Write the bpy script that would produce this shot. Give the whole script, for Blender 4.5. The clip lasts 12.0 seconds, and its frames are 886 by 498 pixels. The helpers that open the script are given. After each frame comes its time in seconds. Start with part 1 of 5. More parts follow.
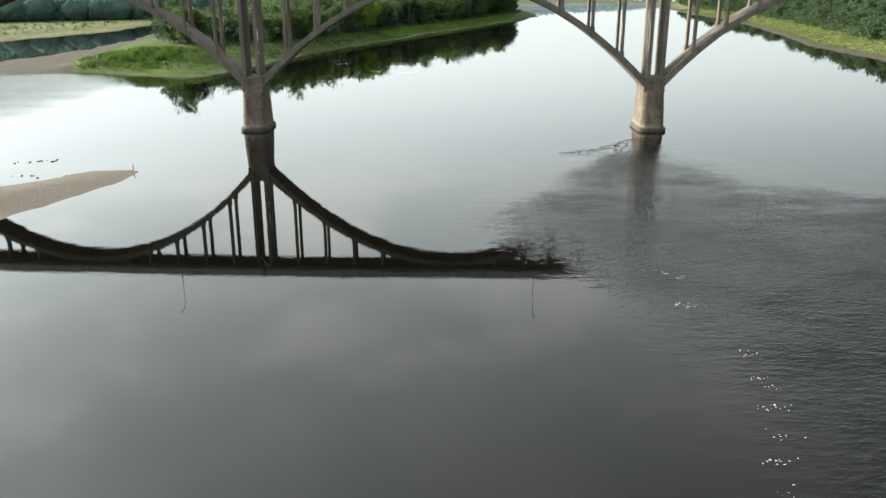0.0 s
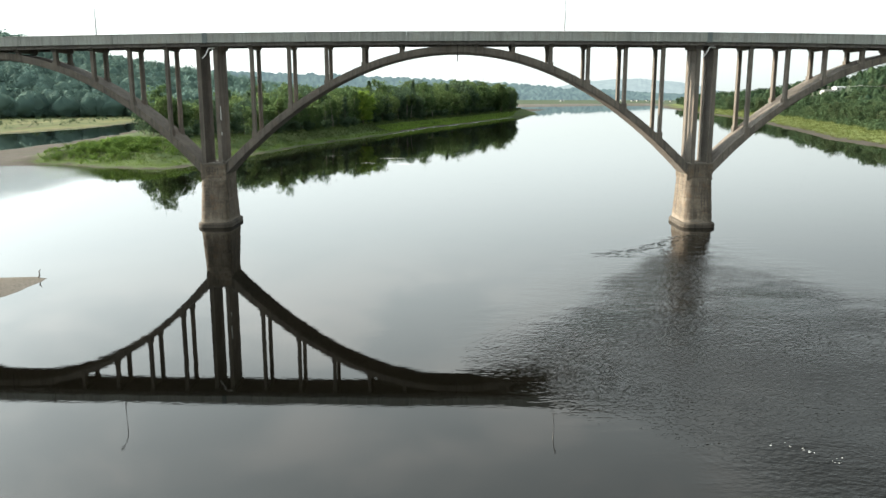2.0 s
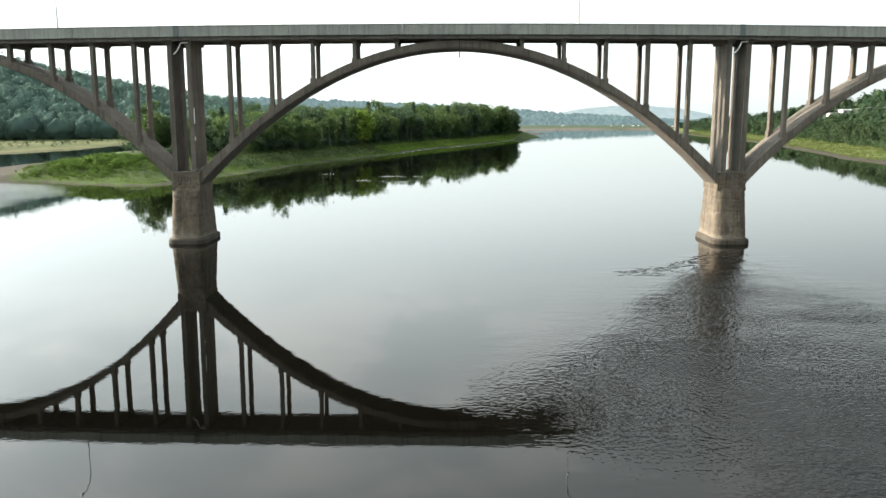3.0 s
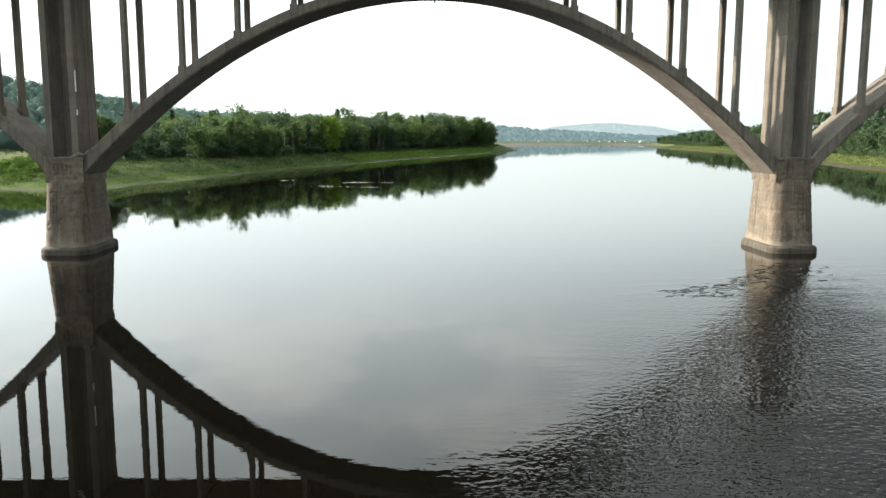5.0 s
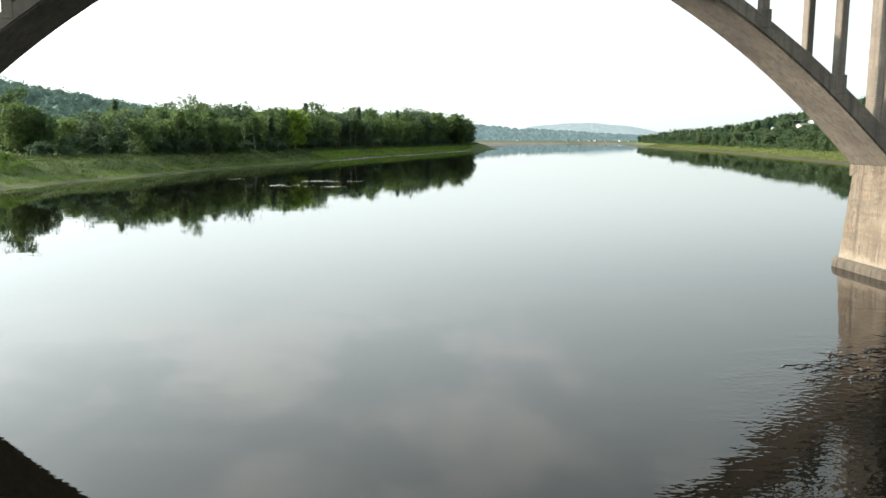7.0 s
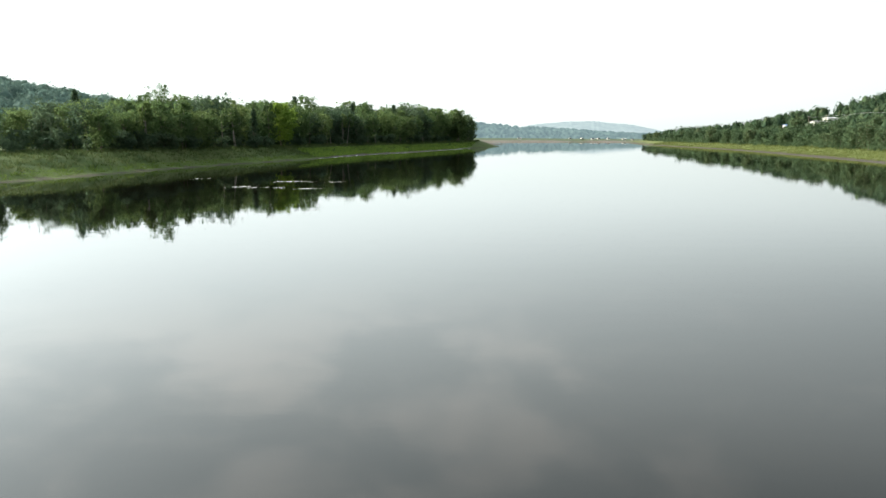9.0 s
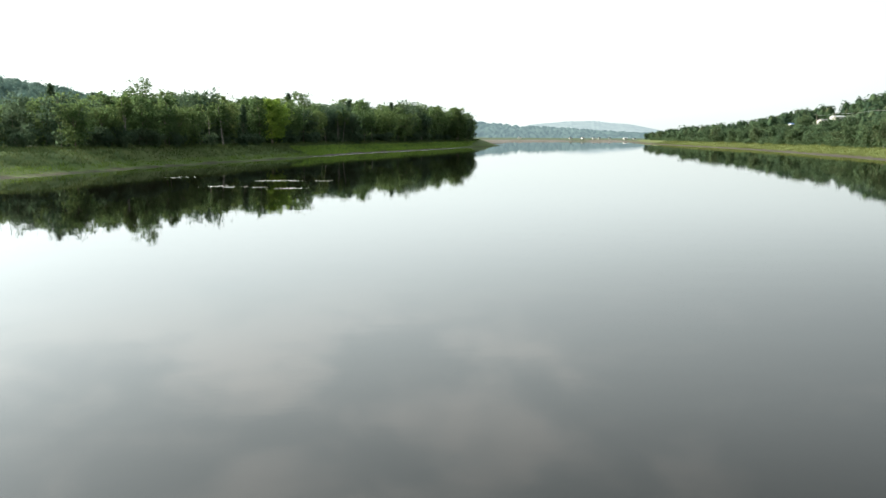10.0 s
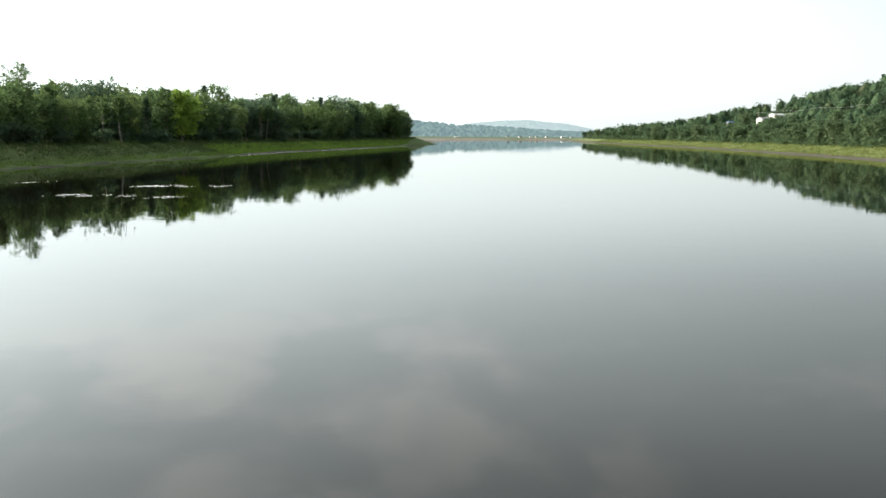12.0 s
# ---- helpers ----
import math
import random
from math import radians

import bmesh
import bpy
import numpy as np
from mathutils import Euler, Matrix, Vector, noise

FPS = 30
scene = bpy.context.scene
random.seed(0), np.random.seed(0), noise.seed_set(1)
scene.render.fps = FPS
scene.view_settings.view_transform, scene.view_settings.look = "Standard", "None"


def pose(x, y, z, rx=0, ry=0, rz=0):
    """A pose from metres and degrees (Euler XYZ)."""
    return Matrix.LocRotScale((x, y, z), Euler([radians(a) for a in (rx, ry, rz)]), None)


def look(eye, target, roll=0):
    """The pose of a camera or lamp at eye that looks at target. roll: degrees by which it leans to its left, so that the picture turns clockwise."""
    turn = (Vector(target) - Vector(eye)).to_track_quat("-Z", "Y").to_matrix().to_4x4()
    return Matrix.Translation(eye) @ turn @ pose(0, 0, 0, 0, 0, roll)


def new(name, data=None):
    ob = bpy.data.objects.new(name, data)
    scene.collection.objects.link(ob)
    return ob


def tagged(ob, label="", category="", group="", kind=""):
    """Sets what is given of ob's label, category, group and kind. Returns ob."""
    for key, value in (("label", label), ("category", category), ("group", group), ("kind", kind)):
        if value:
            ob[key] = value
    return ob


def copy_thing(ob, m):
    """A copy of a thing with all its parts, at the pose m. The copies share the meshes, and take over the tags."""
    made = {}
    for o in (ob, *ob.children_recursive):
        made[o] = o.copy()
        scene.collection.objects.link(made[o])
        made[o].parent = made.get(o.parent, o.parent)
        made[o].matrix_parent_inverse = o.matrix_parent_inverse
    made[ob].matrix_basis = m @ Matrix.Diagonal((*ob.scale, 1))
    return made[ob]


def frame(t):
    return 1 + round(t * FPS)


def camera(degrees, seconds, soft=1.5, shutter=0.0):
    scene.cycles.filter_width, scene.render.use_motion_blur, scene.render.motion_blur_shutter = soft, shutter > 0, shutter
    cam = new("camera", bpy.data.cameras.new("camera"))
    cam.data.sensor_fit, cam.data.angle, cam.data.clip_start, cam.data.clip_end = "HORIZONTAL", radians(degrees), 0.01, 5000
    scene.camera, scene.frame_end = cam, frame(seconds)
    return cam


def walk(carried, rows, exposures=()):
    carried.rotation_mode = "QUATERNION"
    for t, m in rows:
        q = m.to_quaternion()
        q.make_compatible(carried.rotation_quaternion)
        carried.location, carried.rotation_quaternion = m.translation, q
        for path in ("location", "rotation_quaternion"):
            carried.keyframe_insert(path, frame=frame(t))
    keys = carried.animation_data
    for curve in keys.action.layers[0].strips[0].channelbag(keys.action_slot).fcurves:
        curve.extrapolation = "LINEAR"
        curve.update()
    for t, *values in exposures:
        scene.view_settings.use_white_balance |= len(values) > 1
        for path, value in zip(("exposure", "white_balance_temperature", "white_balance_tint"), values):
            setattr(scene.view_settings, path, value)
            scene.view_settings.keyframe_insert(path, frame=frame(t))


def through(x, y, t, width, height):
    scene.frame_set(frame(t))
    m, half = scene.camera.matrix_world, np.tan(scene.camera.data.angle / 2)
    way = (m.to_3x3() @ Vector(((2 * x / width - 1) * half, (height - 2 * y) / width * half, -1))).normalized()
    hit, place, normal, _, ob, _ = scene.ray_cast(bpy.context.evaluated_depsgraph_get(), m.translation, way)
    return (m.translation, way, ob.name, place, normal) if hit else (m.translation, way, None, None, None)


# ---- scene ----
cam = camera(57.7, 12.0)
PATH = [
    (0, (0.149, -0.392, 20.396), (0.142, 1.51, 19.776), -0.0),
    (0.5, (-0.18, 5.087, 19.540), (-0.182, 6.999, 18.951), -0.1),
    (1, (-0.112, 10.596, 18.608), (-0.116, 12.525, 18.080), -0.1),
    (1.5, (-0.2, 16.182, 17.502), (-0.203, 18.13, 17.049), -0.0),
    (2, (-0.227, 21.719, 16.313), (-0.231, 23.681, 15.928), -0.0),
    (2.5, (-0.19, 27.023, 14.843), (-0.196, 28.993, 14.499), 0.0),
    (3, (-0.145, 32.33, 13.456), (-0.152, 34.304, 13.135), 0.0),
    (5, (0.141, 54.108, 9.423), (0.196, 56.088, 9.146), 0.1),
    (5.5, (0.332, 59.459, 8.926), (0.412, 61.439, 8.650), 0.2),
    (6, (0.602, 64.844, 8.647), (0.696, 66.823, 8.371), 0.1),
    (6.5, (0.928, 70.211, 8.335), (1.033, 72.189, 8.058), 0.1),
    (7, (1.34, 75.67, 8.008), (1.45, 77.648, 7.731), 0.2),
    (9, (2.835, 97.327, 7.169), (2.946, 99.304, 6.888), 0.3),
    (9.5, (3.376, 102.434, 6.795), (3.486, 104.411, 6.515), 0.3),
    (10, (3.617, 108.0, 6.417), (3.729, 109.977, 6.136), 0.3),
    (10.5, (3.787, 113.819, 6.198), (3.913, 115.795, 5.916), 0.3),
    (11, (4.46, 118.932, 6.040), (4.622, 120.906, 5.758), 0.4),
    (11.5, (4.914, 124.468, 5.950), (5.127, 126.436, 5.667), 0.3),
    (12, (5.689, 130.007, 5.721), (5.956, 131.969, 5.439), 0.3),
]
walk(cam, [(t, look(eye, target, roll)) for t, eye, target, roll in PATH])

# ---------------------------------------------------------------- light
SUN_EL, SUN_AZ = 23.0, -71.0            # degrees; azimuth from +y towards +x
scene.view_settings.exposure = 1.1
world = bpy.data.worlds.new("sky")
scene.world = world
world.use_nodes = True
wn, wl = world.node_tree.nodes, world.node_tree.links
wn.clear()
w_out = wn.new("ShaderNodeOutputWorld")
w_bg = wn.new("ShaderNodeBackground")
w_sky = wn.new("ShaderNodeTexSky")
w_sky.sky_type = "NISHITA"
w_sky.sun_disc = False
w_sky.sun_elevation = radians(SUN_EL)
w_sky.sun_rotation = radians(SUN_AZ)
w_sky.dust_density = 1.5
w_sky.ozone_density = 2.0
w_bg.inputs["Strength"].default_value = 0.105
# haze and thin cloud over the sky: thick towards the horizon, brightest round the sun
_el, _az = radians(SUN_EL), radians(SUN_AZ)
SUN_DIR = Vector((math.sin(_az) * math.cos(_el), math.cos(_az) * math.cos(_el), math.sin(_el)))


def w_math(op, a, b=0.0, c=0.0, clamp=False):
    m = wn.new("ShaderNodeMath")
    m.operation, m.use_clamp = op, clamp
    for k, v in enumerate((a, b, c)):
        if isinstance(v, (int, float)):
            m.inputs[k].default_value = v
        else:
            wl.new(v, m.inputs[k])
    return m.outputs[0]


w_tc = wn.new("ShaderNodeTexCoord")
w_sep = wn.new("ShaderNodeSeparateXYZ")
wl.new(w_tc.outputs["Generated"], w_sep.inputs["Vector"])
w_dot = wn.new("ShaderNodeVectorMath")
w_dot.operation = "DOT_PRODUCT"
w_dot.inputs[1].default_value = SUN_DIR
wl.new(w_tc.outputs["Generated"], w_dot.inputs[0])
def w_smooth(value, lo, hi, to_lo=0.0, to_hi=1.0):
    m = wn.new("ShaderNodeMapRange")
    m.interpolation_type = "SMOOTHSTEP"
    for k, v in (("From Min", lo), ("From Max", hi), ("To Min", to_lo), ("To Max", to_hi)):
        m.inputs[k].default_value = v
    wl.new(value, m.inputs["Value"])
    return m.outputs["Result"]


def sky_dir(az, el):
    a, e = radians(az), radians(el)
    return Vector((math.sin(a) * math.cos(e), math.cos(a) * math.cos(e), math.sin(e)))


height = w_math("ABSOLUTE", w_sep.outputs["Z"])
# brightness of the haze over height: palest a hand above the horizon, deeper overhead
w_prof = wn.new("ShaderNodeFloatCurve")
w_pts = [(0.0, 1.32), (0.05, 1.62), (0.10, 1.90), (0.15, 2.02), (0.22, 2.05), (0.30, 2.02), (0.36, 1.90), (0.42, 1.78), (0.6, 1.60), (1.0, 1.25)]
w_crv = w_prof.mapping.curves[0]
while len(w_crv.points) < len(w_pts):
    w_crv.points.new(0.5, 0.5)
for p, (pz, pv) in zip(w_crv.points, w_pts):
    p.location = (pz, pv / 2.5)
w_prof.mapping.update()
wl.new(height, w_prof.inputs["Value"])
# towards the sun the haze is brighter
glow = w_math("MULTIPLY_ADD", w_dot.outputs["Value"], 0.5, 0.5, clamp=True)
side = w_math("MAXIMUM", w_math("MULTIPLY_ADD", glow, 1.72, -0.17), 0.50)
side = w_math("POWER", side, w_math("ADD", w_smooth(height, 0.02, 0.20, 0.45, 1.0), w_smooth(height, 0.30, 0.60, 0.0, 1.1)))
halo = w_math("MULTIPLY", w_math("POWER", glow, 20.0), 4.0)
# thin clouds, drawn out level towards the horizon
w_flat = w_math("ADD", height, 0.16)
w_plane = wn.new("ShaderNodeCombineXYZ")
wl.new(w_math("DIVIDE", w_sep.outputs["X"], w_flat), w_plane.inputs["X"])
wl.new(w_math("DIVIDE", w_sep.outputs["Y"], w_flat), w_plane.inputs["Y"])
w_noise = wn.new("ShaderNodeTexNoise")
w_noise.inputs["Scale"].default_value = 2.5
w_noise.inputs["Detail"].default_value = 5.0
w_noise.inputs["Roughness"].default_value = 0.56
w_noise.inputs["Distortion"].default_value = 0.35
wl.new(w_plane.outputs["Vector"], w_noise.inputs["Vector"])
cloud = w_noise.outputs["Fac"]
for az, el, size, lift in ((7.0, 21.5, 3.2, 0.18), (22.5, 23.8, 3.0, 0.14), (-13.0, 15.0, 10.0, 0.14), (-6.0, 20.5, 4.0, -0.12), (-20.0, 22.0, 7.0, -0.14), (27.0, 18.0, 9.0, -0.14)):
    near = wn.new("ShaderNodeVectorMath")
    near.operation = "DOT_PRODUCT"
    near.inputs[1].default_value = sky_dir(az, el)
    wl.new(w_tc.outputs["Generated"], near.inputs[0])
    lobe = w_smooth(near.outputs["Value"], math.cos(radians(size * 1.6)), 1.0, 0.0, lift)
    cloud = w_math("ADD", cloud, lobe)
cloud = w_smooth(cloud, 0.40, 0.70)
cloud = w_math("MULTIPLY", cloud, w_math("MULTIPLY", w_smooth(height, 0.15, 0.30), w_smooth(height, 0.42, 0.56, 1.0, 0.4)))
bright = w_math("MULTIPLY", w_prof.outputs["Value"], 2.5 * 4.45)
bright = w_math("MULTIPLY", bright, w_math("ADD", side, halo))
bright = w_math("MULTIPLY", bright, w_math("MULTIPLY_ADD", cloud, 0.22, 0.93))
w_tone = wn.new("ShaderNodeMix")
w_tone.data_type = "RGBA"
w_tone.inputs["A"].default_value = (0.905, 1.0, 0.985, 1)
w_tone.inputs["B"].default_value = (0.965, 1.0, 0.955, 1)
wl.new(cloud, w_tone.inputs["Factor"])
w_white = wn.new("ShaderNodeMix")
w_white.data_type, w_white.blend_type = "RGBA", "MULTIPLY"
w_white.inputs["Factor"].default_value = 1.0
wl.new(w_tone.outputs["Result"], w_white.inputs["B"])
w_mix = wn.new("ShaderNodeMix")
w_mix.data_type = "RGBA"
wl.new(bright, w_white.inputs["A"])
w_mix.inputs["Factor"].default_value = 0.90
wl.new(w_sky.outputs["Color"], w_mix.inputs["A"])
wl.new(w_white.outputs["Result"], w_mix.inputs["B"])
wl.new(w_mix.outputs["Result"], w_bg.inputs["Color"])
wl.new(w_bg.outputs["Background"], w_out.inputs["Surface"])

sun = new("sun", bpy.data.lights.new("sun", "SUN"))
sun.data.energy = 4.7
sun.data.angle = radians(2.0)
sun.data.color = (1.0, 0.87, 0.69)
sun.matrix_world = look(SUN_DIR * 300, (0, 0, 0))


# ---------------------------------------------------------------- materials
def material(name, rough=0.8, metal=0.0):
    """A node material with its principled shader; returns material, nodes, links, shader."""
    m = bpy.data.materials.new(name)
    m.use_nodes = True
    n, l = m.node_tree.nodes, m.node_tree.links
    b = n["Principled BSDF"]
    b.inputs["Roughness"].default_value = rough
    b.inputs["Metallic"].default_value = metal
    return m, n, l, b


def noise_node(n, l, scale, detail=4.0, rough=0.55, stretch=None, vector=None, turn=0.0):
    t = n.new("ShaderNodeTexNoise")
    t.inputs["Scale"].default_value = scale
    t.inputs["Detail"].default_value = detail
    t.inputs["Roughness"].default_value = rough
    g = vector
    if g is None:
        geo = n.new("ShaderNodeNewGeometry")
        g = geo.outputs["Position"]
    if stretch:
        mp = n.new("ShaderNodeMapping")
        mp.inputs["Scale"].default_value = stretch
        mp.inputs["Rotation"].default_value = (0, 0, radians(turn))
        l.new(g, mp.inputs["Vector"])
        g = mp.outputs["Vector"]
    l.new(g, t.inputs["Vector"])
    return t.outputs["Fac"]


def ramp(n, l, fac, stops):
    r = n.new("ShaderNodeValToRGB")
    e = r.color_ramp.elements
    while len(e) < len(stops):
        e.new(0.5)
    for el, (p, c) in zip(e, stops):
        el.position, el.color = p, (*c, 1) if len(c) == 3 else c
    l.new(fac, r.inputs["Fac"])
    return r.outputs["Color"]


def mix(n, l, fac, a, b, mode="MIX"):
    m = n.new("ShaderNodeMix")
    m.data_type, m.blend_type = "RGBA", mode
    for sock, v in (("Factor", fac), ("A", a), ("B", b)):
        if isinstance(v, (int, float)):
            m.inputs[sock].default_value = v
        elif isinstance(v, tuple):
            m.inputs[sock].default_value = (*v, 1)
        else:
            l.new(v, m.inputs[sock])
    return m.outputs["Result"]


def math_node(n, l, op, a, b=0.0, c=0.0, clamp=False):
    m = n.new("ShaderNodeMath")
    m.operation, m.use_clamp = op, clamp
    for k, v in enumerate((a, b, c)):
        if isinstance(v, (int, float)):
            m.inputs[k].default_value = v
        else:
            l.new(v, m.inputs[k])
    return m.outputs[0]


def bump(n, l, b, height, strength=0.3, distance=0.02):
    k = n.new("ShaderNodeBump")
    k.inputs["Strength"].default_value = strength
    k.inputs["Distance"].default_value = distance
    l.new(height, k.inputs["Height"])
    l.new(k.outputs["Normal"], b.inputs["Normal"])
    return k


def concrete(name, light, dark, streak, rust=0.25, grit=0.35, band=0.30, cracks=0.0, bloom=None):
    """Old cast concrete: cloudy tone, run-off streaks, pale leaching, rusty patches, pitting."""
    m, n, l, b = material(name, 0.9)
    big = noise_node(n, l, 0.45, 6, 0.62)
    col = ramp(n, l, big, [(0.30, dark), (0.70, light)])
    blot = noise_node(n, l, 1.3, 5, 0.65)
    col = mix(n, l, ramp(n, l, blot, [(0.52, (0, 0, 0)), (0.66, (rust, rust, rust))]), col, (light[0] * 0.75, light[1] * 0.58, light[2] * 0.45))
    run = noise_node(n, l, 1.0, 6, 0.68, (2.6, 2.6, 0.10))
    col = mix(n, l, ramp(n, l, run, [(0.48, (0, 0, 0)), (0.66, (0.68, 0.68, 0.68))]), col, streak)
    pale = noise_node(n, l, 1.0, 5, 0.65, (2.0, 2.0, 0.14))
    col = mix(n, l, ramp(n, l, pale, [(0.60, (0, 0, 0)), (0.74, (0.55, 0.55, 0.55))]), col, tuple(min(1, c * 1.55) for c in light))
    bands = noise_node(n, l, 1.0, 3, 0.5, (0.05, 0.05, 2.2))
    col = mix(n, l, ramp(n, l, bands, [(0.48, (0, 0, 0)), (0.66, (band, band, band))]), col, dark)
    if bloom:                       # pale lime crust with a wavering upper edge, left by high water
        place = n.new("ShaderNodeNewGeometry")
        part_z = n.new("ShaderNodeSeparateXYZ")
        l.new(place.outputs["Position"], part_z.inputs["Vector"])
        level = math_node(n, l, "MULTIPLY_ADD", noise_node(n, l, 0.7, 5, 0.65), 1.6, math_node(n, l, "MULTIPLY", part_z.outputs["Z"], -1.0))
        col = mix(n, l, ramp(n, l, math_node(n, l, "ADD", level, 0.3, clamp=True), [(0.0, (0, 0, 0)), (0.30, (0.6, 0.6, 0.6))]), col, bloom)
    grain = noise_node(n, l, 7.0, 7, 0.7)
    col = mix(n, l, 0.5, col, ramp(n, l, grain, [(0.3, (0.30, 0.30, 0.30)), (0.7, (0.68, 0.68, 0.68))]), "OVERLAY")
    if cracks:                      # spalled patches, split by upright cracks
        v = n.new("ShaderNodeTexVoronoi")
        v.feature = "DISTANCE_TO_EDGE"
        v.inputs["Scale"].default_value = 1.0
        wob = noise_node(n, l, 1.6, 4, 0.6)
        geo = n.new("ShaderNodeNewGeometry")
        mp = n.new("ShaderNodeMapping")
        mp.inputs["Scale"].default_value = (1.9, 1.9, 0.75)
        shift = n.new("ShaderNodeVectorMath")
        shift.operation = "ADD"
        l.new(geo.outputs["Position"], shift.inputs[0])
        l.new(wob, shift.inputs[1])
        l.new(shift.outputs["Vector"], mp.inputs["Vector"])
        l.new(mp.outputs["Vector"], v.inputs["Vector"])
        line = ramp(n, l, v.outputs["Distance"], [(0.0, (1, 1, 1)), (0.05, (0, 0, 0))])
        where = ramp(n, l, noise_node(n, l, 0.42, 4, 0.6), [(0.46, (0, 0, 0)), (0.58, (1, 1, 1))])
        line = math_node(n, l, "MULTIPLY", line, where)
        col = mix(n, l, math_node(n, l, "MULTIPLY", line, cracks), col, streak)
        flake = math_node(n, l, "MULTIPLY", where, noise_node(n, l, 2.4, 5, 0.7))
        col = mix(n, l, ramp(n, l, flake, [(0.42, (0, 0, 0)), (0.60, (0.5, 0.5, 0.5))]), col, tuple(0.6 * c for c in dark))
    l.new(col, b.inputs["Base Color"])
    pit = ramp(n, l, noise_node(n, l, 3.2, 6, 0.7), [(0.35, (0, 0, 0)), (0.5, (1, 1, 1))])
    hgt = math_node(n, l, "MULTIPLY_ADD", grain, 0.6, pit)
    bump(n, l, b, hgt, grit, 0.04)
    return m


CONCRETE = concrete("weathered_concrete", (0.192, 0.166, 0.138), (0.106, 0.092, 0.077), (0.050, 0.045, 0.039))
PARAPET = concrete("pale_concrete", (0.36, 0.37, 0.34), (0.27, 0.275, 0.255), (0.17, 0.17, 0.16))
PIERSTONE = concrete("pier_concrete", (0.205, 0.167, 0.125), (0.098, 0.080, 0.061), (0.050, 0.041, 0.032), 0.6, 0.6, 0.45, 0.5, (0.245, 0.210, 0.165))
SOFFIT = concrete("dark_beam_concrete", (0.19, 0.175, 0.155), (0.12, 0.11, 0.10), (0.07, 0.065, 0.06))


def plain(name, color, rough=0.6, metal=0.0, spread=0.15, scale=3.0):
    m, n, l, b = material(name, rough, metal)
    f = noise_node(n, l, scale, 4)
    l.new(ramp(n, l, f, [(0.3, tuple(c * (1 - spread) for c in color)), (0.7, tuple(c * (1 + spread) for c in color))]), b.inputs["Base Color"])
    return m


STEEL = plain("galvanised_steel", (0.42, 0.43, 0.44), 0.45, 0.8)
WHITEPIPE = plain("white_plastic_pipe", (0.72, 0.72, 0.70), 0.5)
JOINT = plain("joint_plate", (0.13, 0.15, 0.15), 0.7)
RUST = plain("dark_iron", (0.06, 0.05, 0.045), 0.7, 0.4)
ASPHALT = plain("asphalt", (0.05, 0.05, 0.052), 0.9)


def bark_material():
    m, n, l, b = material("bark", 0.95)
    f = noise_node(n, l, 4.0, 5, 0.6, (1, 1, 0.25))
    l.new(ramp(n, l, f, [(0.3, (0.07, 0.055, 0.042)), (0.7, (0.22, 0.19, 0.16))]), b.inputs["Base Color"])
    return m


def leaf_material(name, stops, through=0.42, stand=0.0):
    m, n, l, b = material(name, 0.8)
    geo = n.new("ShaderNodeNewGeometry")
    info = n.new("ShaderNodeObjectInfo")
    f = math_node(n, l, "MULTIPLY", geo.outputs["Random Per Island"], 0.45)
    f = math_node(n, l, "MULTIPLY_ADD", info.outputs["Random"], 0.55, f)
    if stand:                       # joined woods: tone changes from crown to crown
        patch = ramp(n, l, noise_node(n, l, stand, 3, 0.6), [(0.36, (0, 0, 0)), (0.64, (1, 1, 1))])
        f = math_node(n, l, "MULTIPLY", geo.outputs["Random Per Island"], 0.4)
        f = math_node(n, l, "MULTIPLY_ADD", patch, 0.6, f)
    col = ramp(n, l, f, stops)
    l.new(col, b.inputs["Base Color"])
    b.inputs["Specular IOR Level"].default_value = 0.08
    tr = n.new("ShaderNodeBsdfTranslucent")
    l.new(col, tr.inputs["Color"])
    ms = n.new("ShaderNodeMixShader")
    ms.inputs["Fac"].default_value = through
    l.new(b.outputs["BSDF"], ms.inputs[1])
    l.new(tr.outputs["BSDF"], ms.inputs[2])
    l.new(ms.outputs["Shader"], n["Material Output"].inputs["Surface"])
    return m


BARK = bark_material()
PALE_BARK = plain("pale_bark", (0.20, 0.185, 0.16), 0.9, 0.0, 0.35, 2.0)
LEAF = leaf_material("broadleaf", [(0.0, (0.053, 0.092, 0.040)), (0.45, (0.084, 0.134, 0.052)), (0.75, (0.117, 0.170, 0.062)), (1.0, (0.148, 0.185, 0.079))], 0.6)
LEAF_DARK = leaf_material("dark_leaf", [(0.0, (0.046, 0.079, 0.050)), (0.6, (0.068, 0.108, 0.063)), (1.0, (0.088, 0.122, 0.067))], 0.6)
LEAF_LIME = leaf_material("lime_leaf", [(0.0, (0.150, 0.240, 0.040)), (1.0, (0.240, 0.330, 0.068))], 0.5)
# paler and bluer than the other leaves: distance haze mixed into the colour
LEAF_HAZED = leaf_material("hazed_hill_leaf", [(0.0, (0.097, 0.161, 0.145)), (0.6, (0.119, 0.189, 0.162)), (1.0, (0.139, 0.207, 0.168))], 0.30, 0.05)
LEAF_HAZED.node_tree.nodes["Principled BSDF"].inputs["Specular IOR Level"].default_value = 0.05
LEAF_HILL = leaf_material("hillside_leaf", [(0.0, (0.022, 0.044, 0.029)), (0.4, (0.035, 0.064, 0.034)), (0.75, (0.052, 0.084, 0.041)), (1.0, (0.079, 0.089, 0.049))], 0.30, 0.13)
BUSH = leaf_material("bush_leaf", [(0.0, (0.052, 0.100, 0.022)), (0.6, (0.098, 0.168, 0.034)), (1.0, (0.165, 0.235, 0.056))], 0.5, 0.5)
